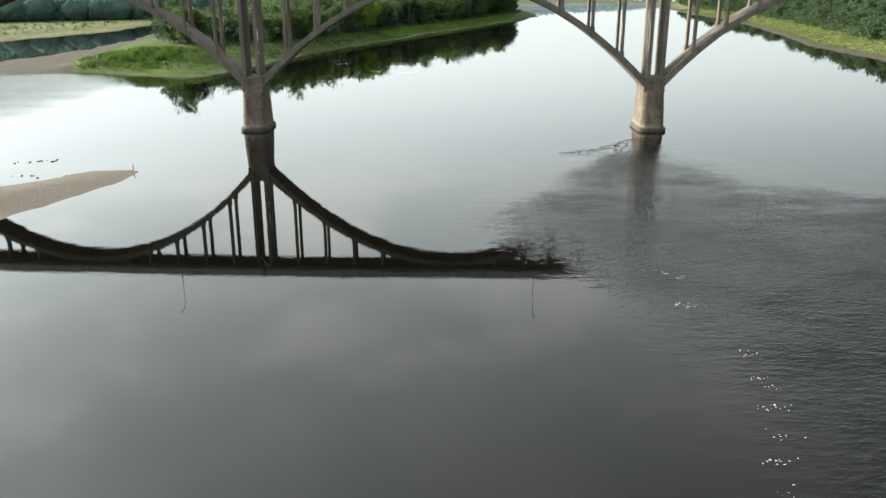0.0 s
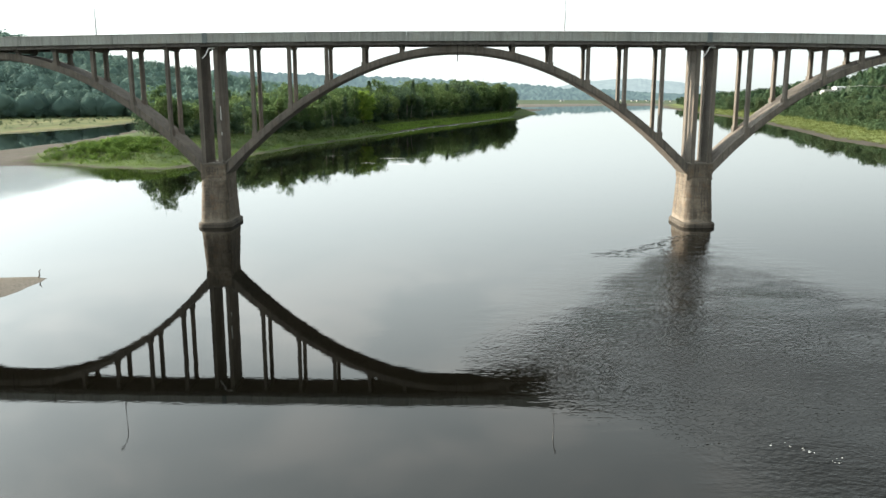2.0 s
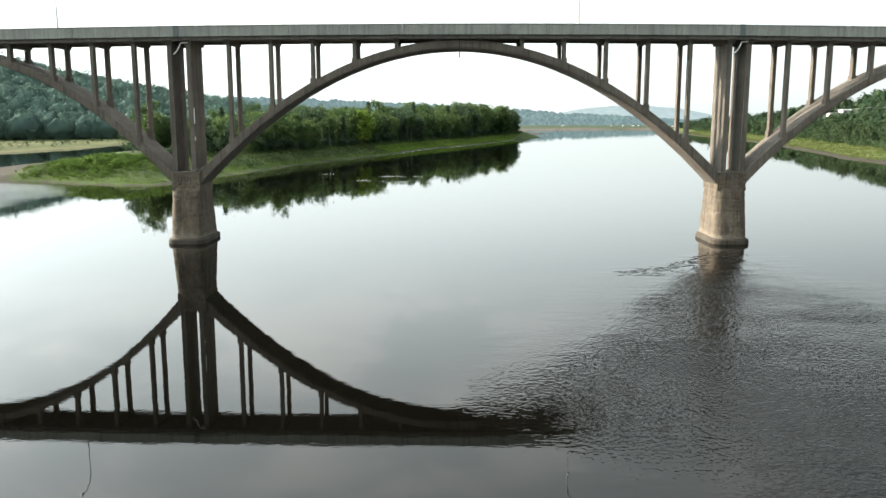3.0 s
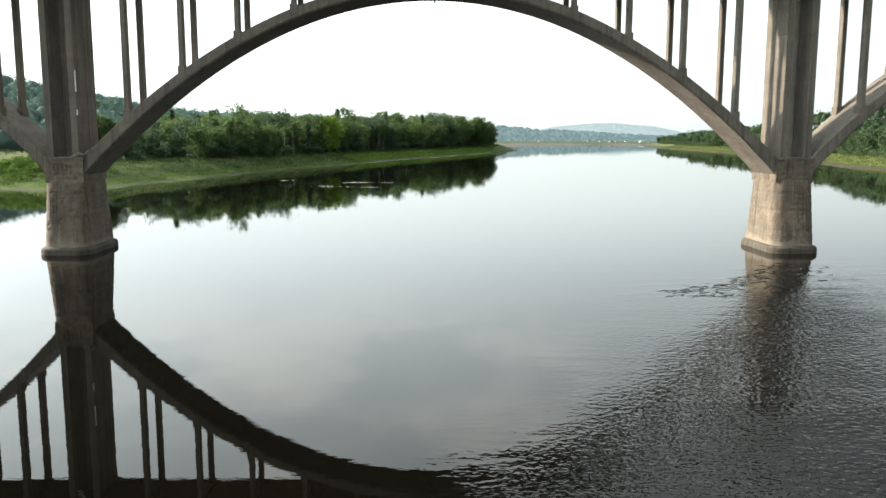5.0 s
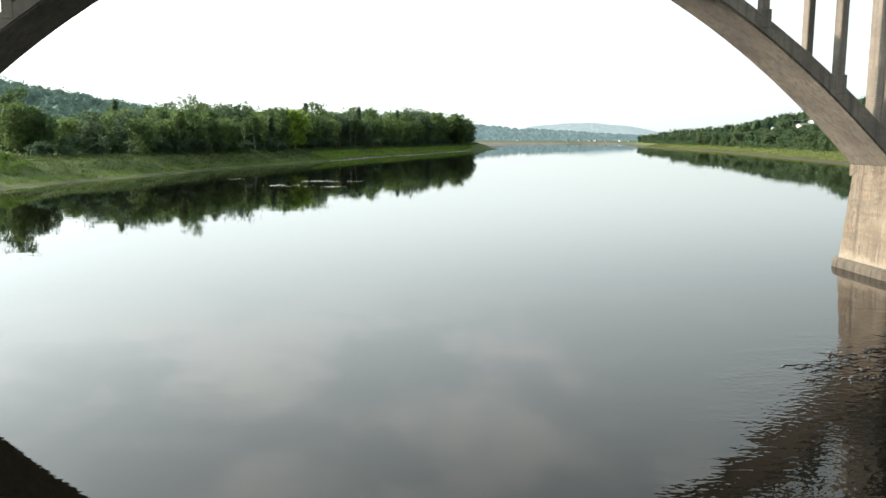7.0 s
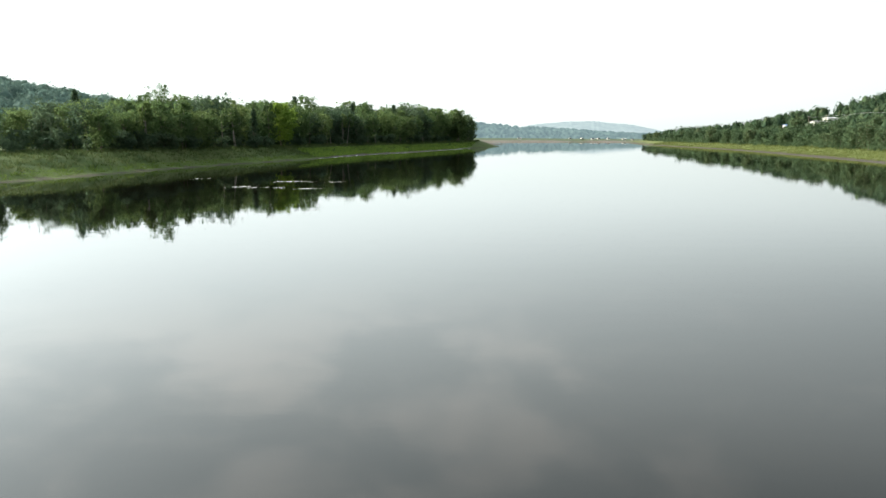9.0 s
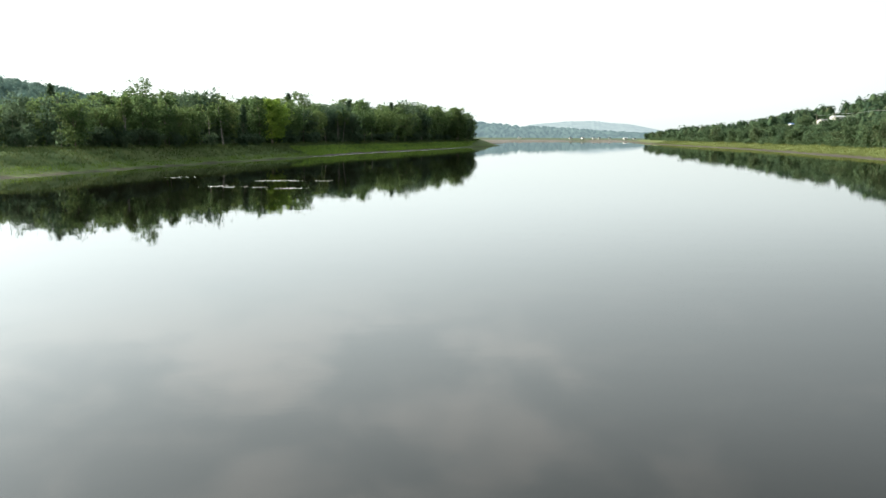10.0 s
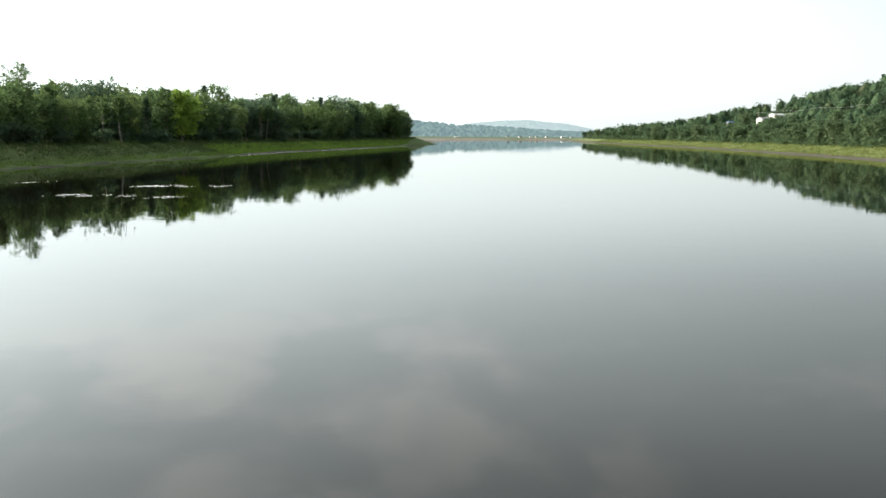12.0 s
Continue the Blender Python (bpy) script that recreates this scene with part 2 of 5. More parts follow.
# brighter grass colours: sunlight on the bank put into the blades
SUNLIT_GRASS = leaf_material("sunlit_grass_blade", [(0.0, (0.120, 0.205, 0.036)), (0.6, (0.175, 0.275, 0.050)), (1.0, (0.235, 0.320, 0.080))], 0.5)
LEAF_RIGHT = leaf_material("bank_leaf", [(0.0, (0.039, 0.069, 0.039)), (0.5, (0.062, 0.102, 0.051)), (0.85, (0.087, 0.123, 0.059)), (1.0, (0.111, 0.110, 0.059))])
SEDGE = leaf_material("sedge_blade", [(0.0, (0.068, 0.118, 0.026)), (0.6, (0.104, 0.160, 0.034)), (1.0, (0.160, 0.195, 0.056))])
HAY = leaf_material("meadow_blade", [(0.0, (0.066, 0.098, 0.026)), (0.6, (0.100, 0.128, 0.038)), (1.0, (0.16, 0.155, 0.064))])
GRASS = leaf_material("grass_blade", [(0.0, (0.038, 0.068, 0.026)), (0.6, (0.064, 0.098, 0.034)), (1.0, (0.104, 0.116, 0.050))])
WETSTONE = concrete("wet_footing_concrete", (0.105, 0.087, 0.066), (0.050, 0.042, 0.033), (0.022, 0.019, 0.016), 0.3, 0.6)


def ground_material():
    """Mud and gravel by the waterline, grass above it, leaf litter under the woods."""
    m, n, l, b = material("bank_ground", 0.95)
    geo = n.new("ShaderNodeNewGeometry")
    sep = n.new("ShaderNodeSeparateXYZ")
    l.new(geo.outputs["Position"], sep.inputs["Vector"])
    big = noise_node(n, l, 0.035, 5, 0.6)
    mid = noise_node(n, l, 0.25, 5, 0.6)
    fine = noise_node(n, l, 2.2, 5, 0.65)
    grass = ramp(n, l, mid, [(0.25, (0.030, 0.056, 0.018)), (0.5, (0.052, 0.082, 0.024)), (0.7, (0.078, 0.100, 0.033))])
    straw = ramp(n, l, fine, [(0.3, (0.070, 0.070, 0.030)), (0.7, (0.115, 0.105, 0.052))])
    grass = mix(n, l, ramp(n, l, big, [(0.50, (0, 0, 0)), (0.70, (0.5, 0.5, 0.5))]), grass, straw)
    # lush sedge on the damp ground close above the waterline
    damp = math_node(n, l, "MULTIPLY_ADD", mid, 1.6, sep.outputs["Z"])
    damp = ramp(n, l, math_node(n, l, "MULTIPLY", damp, 0.25), [(0.36, (1, 1, 1)), (0.52, (0, 0, 0))])
    sedge = ramp(n, l, fine, [(0.3, (0.036, 0.064, 0.014)), (0.7, (0.068, 0.100, 0.024))])
    grass = mix(n, l, damp, grass, sedge)
    # dry flat beyond the back channel: mottled olive and brown
    flat = n.new("ShaderNodeAttribute")
    flat.attribute_name = "flat"
    dry = ramp(n, l, noise_node(n, l, 0.11, 6, 0.7, (0.8, 0.16, 1)), [(0.32, (0.105, 0.080, 0.048)), (0.45, (0.070, 0.090, 0.032)), (0.58, (0.120, 0.125, 0.050)), (0.7, (0.150, 0.125, 0.070))])
    grass = mix(n, l, flat.outputs["Fac"], grass, dry)
    lea = n.new("ShaderNodeAttribute")
    lea.attribute_name = "meadow"
    hay = ramp(n, l, mid, [(0.3, (0.074, 0.104, 0.030)), (0.7, (0.124, 0.138, 0.050))])
    grass = mix(n, l, lea.outputs["Fac"], grass, hay)
    mud = ramp(n, l, fine, [(0.3, (0.022, 0.020, 0.015)), (0.7, (0.050, 0.043, 0.033))])
    mud = mix(n, l, ramp(n, l, mid, [(0.45, (0, 0, 0)), (0.7, (0.6, 0.6, 0.6))]), mud, (0.064, 0.056, 0.044))
    zz = math_node(n, l, "MULTIPLY_ADD", mid, 1.3, sep.outputs["Z"])
    zz = math_node(n, l, "MULTIPLY_ADD", fine, 0.25, zz)
    zz = math_node(n, l, "SUBTRACT", zz, 0.72)
    mask = math_node(n, l, "DIVIDE", zz, 0.35, clamp=True)
    att = n.new("ShaderNodeAttribute")
    att.attribute_name = "gravel"
    grav = math_node(n, l, "MULTIPLY_ADD", mid, 0.8, att.outputs["Fac"])
    grav = math_node(n, l, "SUBTRACT", grav, 0.65)
    grav = math_node(n, l, "MULTIPLY", grav, 4.0, clamp=True)
    mask = math_node(n, l, "SUBTRACT", mask, grav, clamp=True)
    stones = noise_node(n, l, 5.0, 4, 0.7)
    shingle = ramp(n, l, stones, [(0.32, (0.070, 0.064, 0.058)), (0.5, (0.128, 0.118, 0.108)), (0.72, (0.205, 0.190, 0.176))])
    shingle = mix(n, l, ramp(n, l, big, [(0.4, (0, 0, 0)), (0.62, (0.6, 0.6, 0.6))]), shingle, (0.100, 0.086, 0.066))
    mud = mix(n, l, math_node(n, l, "POWER", att.outputs["Fac"], 2.6), mud, shingle)
    col = mix(n, l, mask, mud, grass)
    wood = n.new("ShaderNodeAttribute")
    wood.attribute_name = "wooded"
    floor = ramp(n, l, mid, [(0.3, (0.040, 0.058, 0.036)), (0.7, (0.070, 0.092, 0.052))])
    col = mix(n, l, wood.outputs["Fac"], col, floor)
    l.new(col, b.inputs["Base Color"])
    b.inputs["Specular IOR Level"].default_value = 0.12
    bump(n, l, b, fine, 0.6, 0.12)
    return m


def water_material():
    """Dark river water: almost still, with a rippled wake below the pier and shallow riffles."""
    m, n, l, b = material("river_water", 0.01)
    b.inputs["IOR"].default_value = 1.333
    b.inputs["Specular Tint"].default_value = (1, 1, 1, 1)
    geo = n.new("ShaderNodeNewGeometry")
    sep = n.new("ShaderNodeSeparateXYZ")
    l.new(geo.outputs["Position"], sep.inputs["Vector"])
    x, y = sep.outputs["X"], sep.outputs["Y"]
    def over_y(pts):
        """A value read off along y, from -60 to 240 m."""
        curve = n.new("ShaderNodeFloatCurve")
        c = curve.mapping.curves[0]
        while len(c.points) < len(pts):
            c.points.new(0.5, 0.5)
        for p, (py, px) in zip(c.points, pts):
            p.location, p.handle_type = ((py + 60) / 300, (px + 20) / 200), "VECTOR"
        curve.mapping.use_clip = False
        curve.mapping.update()
        l.new(math_node(n, l, "MULTIPLY_ADD", y, 1 / 300, 60 / 300, clamp=True), curve.inputs["Value"])
        return math_node(n, l, "MULTIPLY_ADD", curve.outputs["Value"], 200.0, -20.0)

    ragged = noise_node(n, l, 0.16, 4, 0.65, (1.0, 0.7, 1.0))
    fringe = noise_node(n, l, 0.75, 3, 0.6, (0.42, 1.2, 1.0), turn=-32)
    rough_edge = math_node(n, l, "MULTIPLY_ADD", fringe, 6.0, math_node(n, l, "MULTIPLY_ADD", ragged, 10.0, -8.0))
    # rippled water below the pier: from its calm side at -x ...
    calm_edge = over_y([(-60, 9), (29, 11), (37, 12), (44, 10), (50, 8), (56, 5.5), (62, 3.5), (68, 0), (74, -1.5), (79, 0), (83, 3), (88, 5), (94, 6), (98, 8.5), (103, 12.5), (108, 18), (113, 24), (118, 29), (130, 33), (240, 36)])
    d = math_node(n, l, "ADD", math_node(n, l, "SUBTRACT", x, calm_edge), rough_edge)
    zone = math_node(n, l, "POWER", math_node(n, l, "DIVIDE", d, 15.0, clamp=True), 1.7)
    # ... to the quiet water that trails from the pier's other side
    lee_edge = over_y([(-60, 170), (66, 120), (72, 90), (76, 60), (80, 46), (86, 37), (92, 34), (100, 32), (107, 30.5), (112, 29), (118, 28), (240, 28)])
    e = math_node(n, l, "ADD", math_node(n, l, "SUBTRACT", lee_edge, x), rough_edge)
    zone = math_node(n, l, "MULTIPLY", zone, math_node(n, l, "MULTIPLY_ADD", e, 1 / 9.0, 0.3, clamp=True))
    # livelier along the main current and where the pier's wake turns
    stream = over_y([(-60, 15), (25, 15), (33, 16.5), (44, 17.5), (50, 16.5), (57, 14), (64, 9), (72, 7), (84, 12), (96, 19), (110, 26), (240, 30)])
    s_ = math_node(n, l, "ABSOLUTE", math_node(n, l, "SUBTRACT", x, stream))
    s_ = math_node(n, l, "MULTIPLY_ADD", s_, -1 / 7.0, 1.0, clamp=True)
    patches = ramp(n, l, noise_node(n, l, 0.10, 4, 0.65, (0.8, 1.3, 1)), [(0.34, (0.40, 0.40, 0.40)), (0.64, (1, 1, 1))])
    zone = math_node(n, l, "MULTIPLY", zone, math_node(n, l, "MULTIPLY_ADD", s_, 0.7, patches))
    rim = math_node(n, l, "ABSOLUTE", math_node(n, l, "SUBTRACT", d, 3.0))
    rim = math_node(n, l, "MULTIPLY_ADD", rim, -0.28, 1.0, clamp=True)
    rim = math_node(n, l, "MULTIPLY", rim, math_node(n, l, "MULTIPLY_ADD", y, 1 / 20.0, -2.9, clamp=True))
    zone = math_node(n, l, "MULTIPLY", zone, math_node(n, l, "MULTIPLY_ADD", rim, 1.8, 1.0))
    # second zone: shallows off the gravel banks at -x
    sx = math_node(n, l, "MULTIPLY_ADD", x, -1 / 22.0, -66 / 22.0, clamp=True)
    sn = ramp(n, l, noise_node(n, l, 0.09, 4, 0.6, (0.6, 1.6, 1)), [(0.36, (0.30, 0.30, 0.30)), (0.62, (0.8, 0.8, 0.8))])
    sn = math_node(n, l, "MULTIPLY", sn, math_node(n, l, "MULTIPLY_ADD", y, -1 / 12.0, 206 / 12.0, clamp=True))
    steep = math_node(n, l, "MULTIPLY", zone, math_node(n, l, "MINIMUM", zone, 1.0))
    zone = math_node(n, l, "MAXIMUM", zone, math_node(n, l, "MULTIPLY", sx, sn))
    # cat's paws: faint patches of fine ripples on the calm reach
    paw = ramp(n, l, noise_node(n, l, 0.16, 4, 0.6, (0.7, 1.2, 1)), [(0.57, (0, 0, 0)), (0.68, (1, 1, 1))])
    paw = math_node(n, l, "MULTIPLY", paw, math_node(n, l, "MULTIPLY_ADD", y, -1 / 25.0, 60 / 25.0, clamp=True))
    calm = noise_node(n, l, 0.32, 2, 0.5, (0.55, 1.3, 1))
    rip = noise_node(n, l, 3.4, 1.5, 0.45, (0.95, 1.1, 1), turn=-25)
    rip2 = noise_node(n, l, 6.5, 1.0, 0.4, (0.9, 1.15, 1), turn=14)
    tiny = noise_node(n, l, 3.2, 2, 0.5, (0.6, 1.4, 1))
    fine = noise_node(n, l, 5.5, 2, 0.5, (1.2, 0.7, 1), turn=30)
    h = math_node(n, l, "MULTIPLY", calm, 0.0034)
    h = math_node(n, l, "MULTIPLY_ADD", tiny, 0.0006, h)
    h = math_node(n, l, "MULTIPLY_ADD", math_node(n, l, "MULTIPLY", fine, paw), 0.006, h)
    r = math_node(n, l, "MULTIPLY_ADD", rip2, 0.36, rip)
    r = math_node(n, l, "MULTIPLY", r, 0.057)
    # broader, steeper waves in the fast water upstream
    upstream = math_node(n, l, "MULTIPLY_ADD", y, -1 / 25.0, 66 / 25.0, clamp=True)
    broad = noise_node(n, l, 1.5, 2, 0.5, (0.6, 1.25, 1), turn=-20)
    r = math_node(n, l, "MULTIPLY_ADD", math_node(n, l, "MULTIPLY", broad, upstream), 0.11, r)
    steep = math_node(n, l, "MULTIPLY", steep, math_node(n, l, "MULTIPLY_ADD", upstream, 0.7, 1.0))
    h = math_node(n, l, "MULTIPLY_ADD", r, zone, h)
    k = bump(n, l, b, h, 1.0, 1.0)
    # of each wavelet the side towards -y is the one that shows
    lean = n.new("ShaderNodeVectorMath")
    lean.operation = "MULTIPLY_ADD"
    lean.inputs[0].default_value = (0.0, -0.11, 0.0)
    spread = n.new("ShaderNodeCombineXYZ")
    for q in "XYZ":
        l.new(steep, spread.inputs[q])
    l.new(spread.outputs["Vector"], lean.inputs[1])
    l.new(k.outputs["Normal"], lean.inputs[2])
    unit = n.new("ShaderNodeVectorMath")
    unit.operation = "NORMALIZE"
    l.new(lean.outputs["Vector"], unit.inputs[0])
    l.new(unit.outputs["Vector"], b.inputs["Normal"])
    depth = noise_node(n, l, 0.05, 4, 0.6)
    l.new(ramp(n, l, depth, [(0.35, (0.0018, 0.0018, 0.0012)), (0.7, (0.0034, 0.0029, 0.0019))]), b.inputs["Base Color"])
    return m


GROUND = ground_material()
WATER = water_material()


# ---------------------------------------------------------------- mesh helpers
def mesh_object(name, verts, faces, mat, parent=None, label="", smooth=False):
    """A mesh object from arrays; faces an (n, 3) or (n, 4) array or a list of lists."""
    me = bpy.data.meshes.new(name)
    if isinstance(faces, np.ndarray):
        k = faces.shape[1]
        me.vertices.add(len(verts))
        me.vertices.foreach_set("co", np.ascontiguousarray(verts, np.float32).ravel())
        me.loops.add(faces.size)
        me.loops.foreach_set("vertex_index", np.ascontiguousarray(faces, np.int32).ravel())
        me.polygons.add(len(faces))
        me.polygons.foreach_set("loop_start", np.arange(0, faces.size, k, dtype=np.int32))
        me.update(calc_edges=True)
        me.validate()
    else:
        me.from_pydata([tuple(v) for v in verts], [], [list(f) for f in faces])
    me.materials.append(mat)
    if smooth:
        me.polygons.foreach_set("use_smooth", np.ones(len(me.polygons), bool))
    ob = new(name, me)
    if parent is not None:
        ob.parent = parent
    if label:
        ob["label"] = label
    return ob


def part(name, bm, mat, parent=None, label="", smooth=False):
    me = bpy.data.meshes.new(name)
    bm.to_mesh(me)
    bm.free()
    me.materials.append(mat)
    if smooth:
        for p in me.polygons:
            p.use_smooth = True
    ob = new(name, me)
    if parent is not None:
        ob.parent = parent
    if label:
        ob["label"] = label
    return ob


def box(bm, x0, x1, y0, y1, z0, z1, bevel=0.0):
    v = [bm.verts.new(p) for p in ((x0, y0, z0), (x1, y0, z0), (x1, y1, z0), (x0, y1, z0), (x0, y0, z1), (x1, y0, z1), (x1, y1, z1), (x0, y1, z1))]
    f = [bm.faces.new([v[k] for k in q]) for q in ((0, 3, 2, 1), (4, 5, 6, 7), (0, 1, 5, 4), (1, 2, 6, 5), (2, 3, 7, 6), (3, 0, 4, 7))]
    if bevel:
        es = list({e for q in f for e in q.edges})
        bmesh.ops.bevel(bm, geom=es, offset=bevel, segments=1, affect="EDGES")
    return bm


def boxes(*rows, bevel=0.0):
    bm = bmesh.new()
    for r in rows:
        box(bm, *r, bevel=bevel)
    return bm


def tube(points, radius, sides=8):
    """A bent round bar along points; radius a number or one a point."""
    bm = bmesh.new()
    rings = []
    for k, p in enumerate(points):
        p = Vector(p)
        a = Vector(points[max(0, k - 1)])
        c = Vector(points[min(len(points) - 1, k + 1)])
        q = (c - a).to_track_quat("Z", "Y")
        r = radius[k] if isinstance(radius, (list, tuple)) else radius
        rings.append([bm.verts.new(p + q @ Vector((r * math.cos(2 * math.pi * s / sides), r * math.sin(2 * math.pi * s / sides), 0))) for s in range(sides)])
    for a, c in zip(rings, rings[1:]):
        for s in range(sides):
            bm.faces.new((a[s], a[(s + 1) % sides], c[(s + 1) % sides], c[s]))
    bm.faces.new(rings[0][::-1])
    bm.faces.new(rings[-1])
    return bm


def empty(name, at=(0, 0, 0)):
    ob = new(name)
    ob.location = at
    return ob


# ---------------------------------------------------------------- ground and river
SHORE_R = ([-600, 0, 150, 250, 304, 368, 452, 540, 684, 800, 950, 1080, 1150], [112, 112, 118, 128, 132, 148, 166, 182, 196, 212, 240, 300, 700])
MAIN_L = ([-600, 40, 58, 66, 78, 92, 102, 150, 260, 337, 400, 464, 520, 640, 760, 850, 930, 1010, 1100], [-112, -112, -95, -70, -74, -80, -112, -160, -185, -171, -158, -164, -150, -90, -20, 30, 90, 200, 700])
ISLAND = [(-132, 215), (-112, 198), (-98, 200), (-88, 204), (-80, 199), (-68, 194), (-59, 192), (-55, 205), (-51, 230), (-44, 258), (-35, 290), (-23, 330),
          (-11, 378), (6, 425), (26, 482), (45, 545), (65, 598), (69, 640), (72, 690), (95, 760), (70, 775), (40, 740), (0, 640), (-50, 520), (-100, 430), (-135, 380), (-128, 337), (-124, 285), (-126, 254)]
BAR = [(-36.0, 92.3), (-35.2, 90.5), (-36.0, 85), (-38, 77), (-41, 69), (-55, 60), (-85, 52), (-115, 50), (-115, 100), (-85, 92), (-60, 82), (-47, 84), (-41, 91.5)]


def inside_distance(px, py, poly):
    """Signed distance to a polygon's edge, positive inside."""
    best = np.full(px.shape, 1e9)
    inside = np.zeros(px.shape, bool)
    for (ax, ay), (bx, by) in zip(poly, poly[1:] + poly[:1]):
        dx, dy = bx - ax, by - ay
        t = np.clip(((px - ax) * dx + (py - ay) * dy) / (dx * dx + dy * dy), 0, 1)
        best = np.minimum(best, np.hypot(px - ax - t * dx, py - ay - t * dy))
        if dy:
            cross = ((ay > py) != (by > py)) & (px < dx * (py - ay) / dy + ax)
            inside ^= cross
    return np.where(inside, best, -best)


def smooth(v):
    v = np.clip(v, 0, 1)
    return v * v * (3 - 2 * v)


def wobble(px, py, size, seed=0.0):
    """Cheap smooth unevenness in -1..1."""
    u, v = px / size + seed, py / size + 1.7 * seed
    return (np.sin(u * 1.9 + 1.3 * np.sin(v * 1.1)) + np.sin(v * 2.3 + 1.7 * np.sin(u * 0.9 + 2)) + np.sin((u + v) * 1.3 + np.sin(u * 2.1 - v))) / 3


def shore_right(py):
    return np.interp(py, *SHORE_R)


def ground_height(px, py):
    """Height of the ground over the water level."""
    px, py = np.asarray(px, float), np.asarray(py, float)
    jag = 1.6 * wobble(px, py, 9) + 0.7 * wobble(px, py, 2.7, 3)
    # bank at +x: grass apron, wooded slope, ridge
    d = px - shore_right(py) + jag
    fade = np.interp(py, [0, 470, 620, 740, 860, 1000, 1100], [1, 1, 0.82, 0.50, 0.22, 0.06, 0.03])
    crown = np.interp(py, [0, 470, 620, 740, 860, 1000, 1100], [0.77, 0.80, 1, 0.96, 0.56, 0.15, 0.03])
    right = np.where(d < 0, d * 0.10, 2.9 * smooth(d / 30) ** 0.8) + fade * 20 * smooth((d - 30) / 90) + crown * 31 * smooth((d - 78) / 200)
    # island
    di = inside_distance(px, py, ISLAND) + jag
    low = np.interp(py, [150, 215, 250, 640, 700, 790], [0.55, 0.7, 1, 1, 0.25, 0.12])
    west = smooth((px + 104 + 0.05 * (py - 200)) / 14)           # low gravel flat on its far side
    isle = np.where(di < 0, di * 0.09, (0.55 + 2.9 * west * low) * smooth(di / 13) * (0.35 + 0.65 * low)) + np.where(di > 14, 0.5 * wobble(px, py, 14, 5), 0) * west
    knoll = 1.6 * np.exp(-(((px + 79) / 16) ** 2 + ((py - 224) / 11) ** 2)) * (di > 3)
    isle = isle + knoll
    # mainland at -x: wide flat, then the wooded hill
    dl = np.interp(py, *MAIN_L) - px + jag
    foot = np.interp(py, [-600, 150, 400, 520, 700, 1000], [120, 120, 150, 20, 60, 60])
    left = np.where(dl < 0, dl * 0.09, 1.5 * smooth(dl / 22)) + 54 * smooth((dl - foot) / 270) * np.interp(py, [0, 650, 850, 960], [1, 1, 0.4, 0.0])
    # far shore
    df = py - 1120 + 14 * wobble(px, py, 60)
    far = np.where(df < 0, df * 0.05, 1.4 * smooth(df / 40)) + 1.4 * smooth((df - 20) / 120)
    bar = inside_distance(px, py, BAR) + 0.35 * jag
    bar = np.where(bar < 0, bar * 0.12, 0.75 * smooth(bar / 7))
    h = np.maximum.reduce([right, isle, left, far, bar])
    h = np.maximum(h, -2.5) + np.where(h > 0.2, 0.10 * wobble(px, py, 3.1, 9), 0)
    return h


def axis(*stretches):
    vals = []
    for a, c, step in stretches:
        vals.extend(np.linspace(a, c, max(1, round((c - a) / step)), endpoint=False))
    vals.append(stretches[-1][1])
    return np.array(vals)


gx = axis((-4200, -1200, 300), (-1200, -400, 60), (-400, -180, 12), (-180, -120, 4), (-120, -30, 1.8), (-30, 60, 3), (60, 116, 8), (116, 215, 2.5), (215, 420, 12), (420, 1200, 60), (1200, 4200, 300))
gy = axis((-1200, -200, 200), (-200, 40, 30), (40, 50, 5), (50, 104, 1.6), (104, 180, 10), (180, 330, 1.8), (330, 520, 3.2), (520, 800, 7), (800, 1300, 14), (1300, 1900, 60), (1900, 4600, 300))
GX, GY = np.meshgrid(gx, gy)
GZ = ground_height(GX, GY)
nx, ny = len(gx), len(gy)
idx = np.arange(nx * ny).reshape(ny, nx)
quads = np.stack([idx[:-1, :-1], idx[:-1, 1:], idx[1:, 1:], idx[1:, :-1]], -1).reshape(-1, 4)
ground = tagged(mesh_object("ground", np.stack([GX, GY, GZ], -1).reshape(-1, 3), quads, GROUND, smooth=True), "grassy river banks with mud and gravel at the waterline", "ground", kind="structure")
gravel = smooth((np.interp(GY, [190, 197, 227, 256, 327, 420], [-84, -86, -99, -104, -116, -132]) - GX) / 7) * (GX > -150) * (GY > 188) * (GY < 430) * 0.55
gravel = np.maximum(gravel, ((GY < 110) & (GX < -30) & (GX > -130)).astype(np.float32))
gravel = np.maximum(gravel, 0.75 * smooth((GY - 345) / 20) * smooth((520 - GY) / 60) * (np.abs(GX - np.interp(GY, [330, 378, 425, 482, 545], [-23, -11, 6, 26, 43])) < 4))
gravel = np.maximum(gravel, (GY > 690).astype(np.float32) * (GZ < 1.2) * 0.55)
gravel = np.maximum(gravel, (GY > 830).astype(np.float32) * (np.interp(GY, *SHORE_R) > GX))

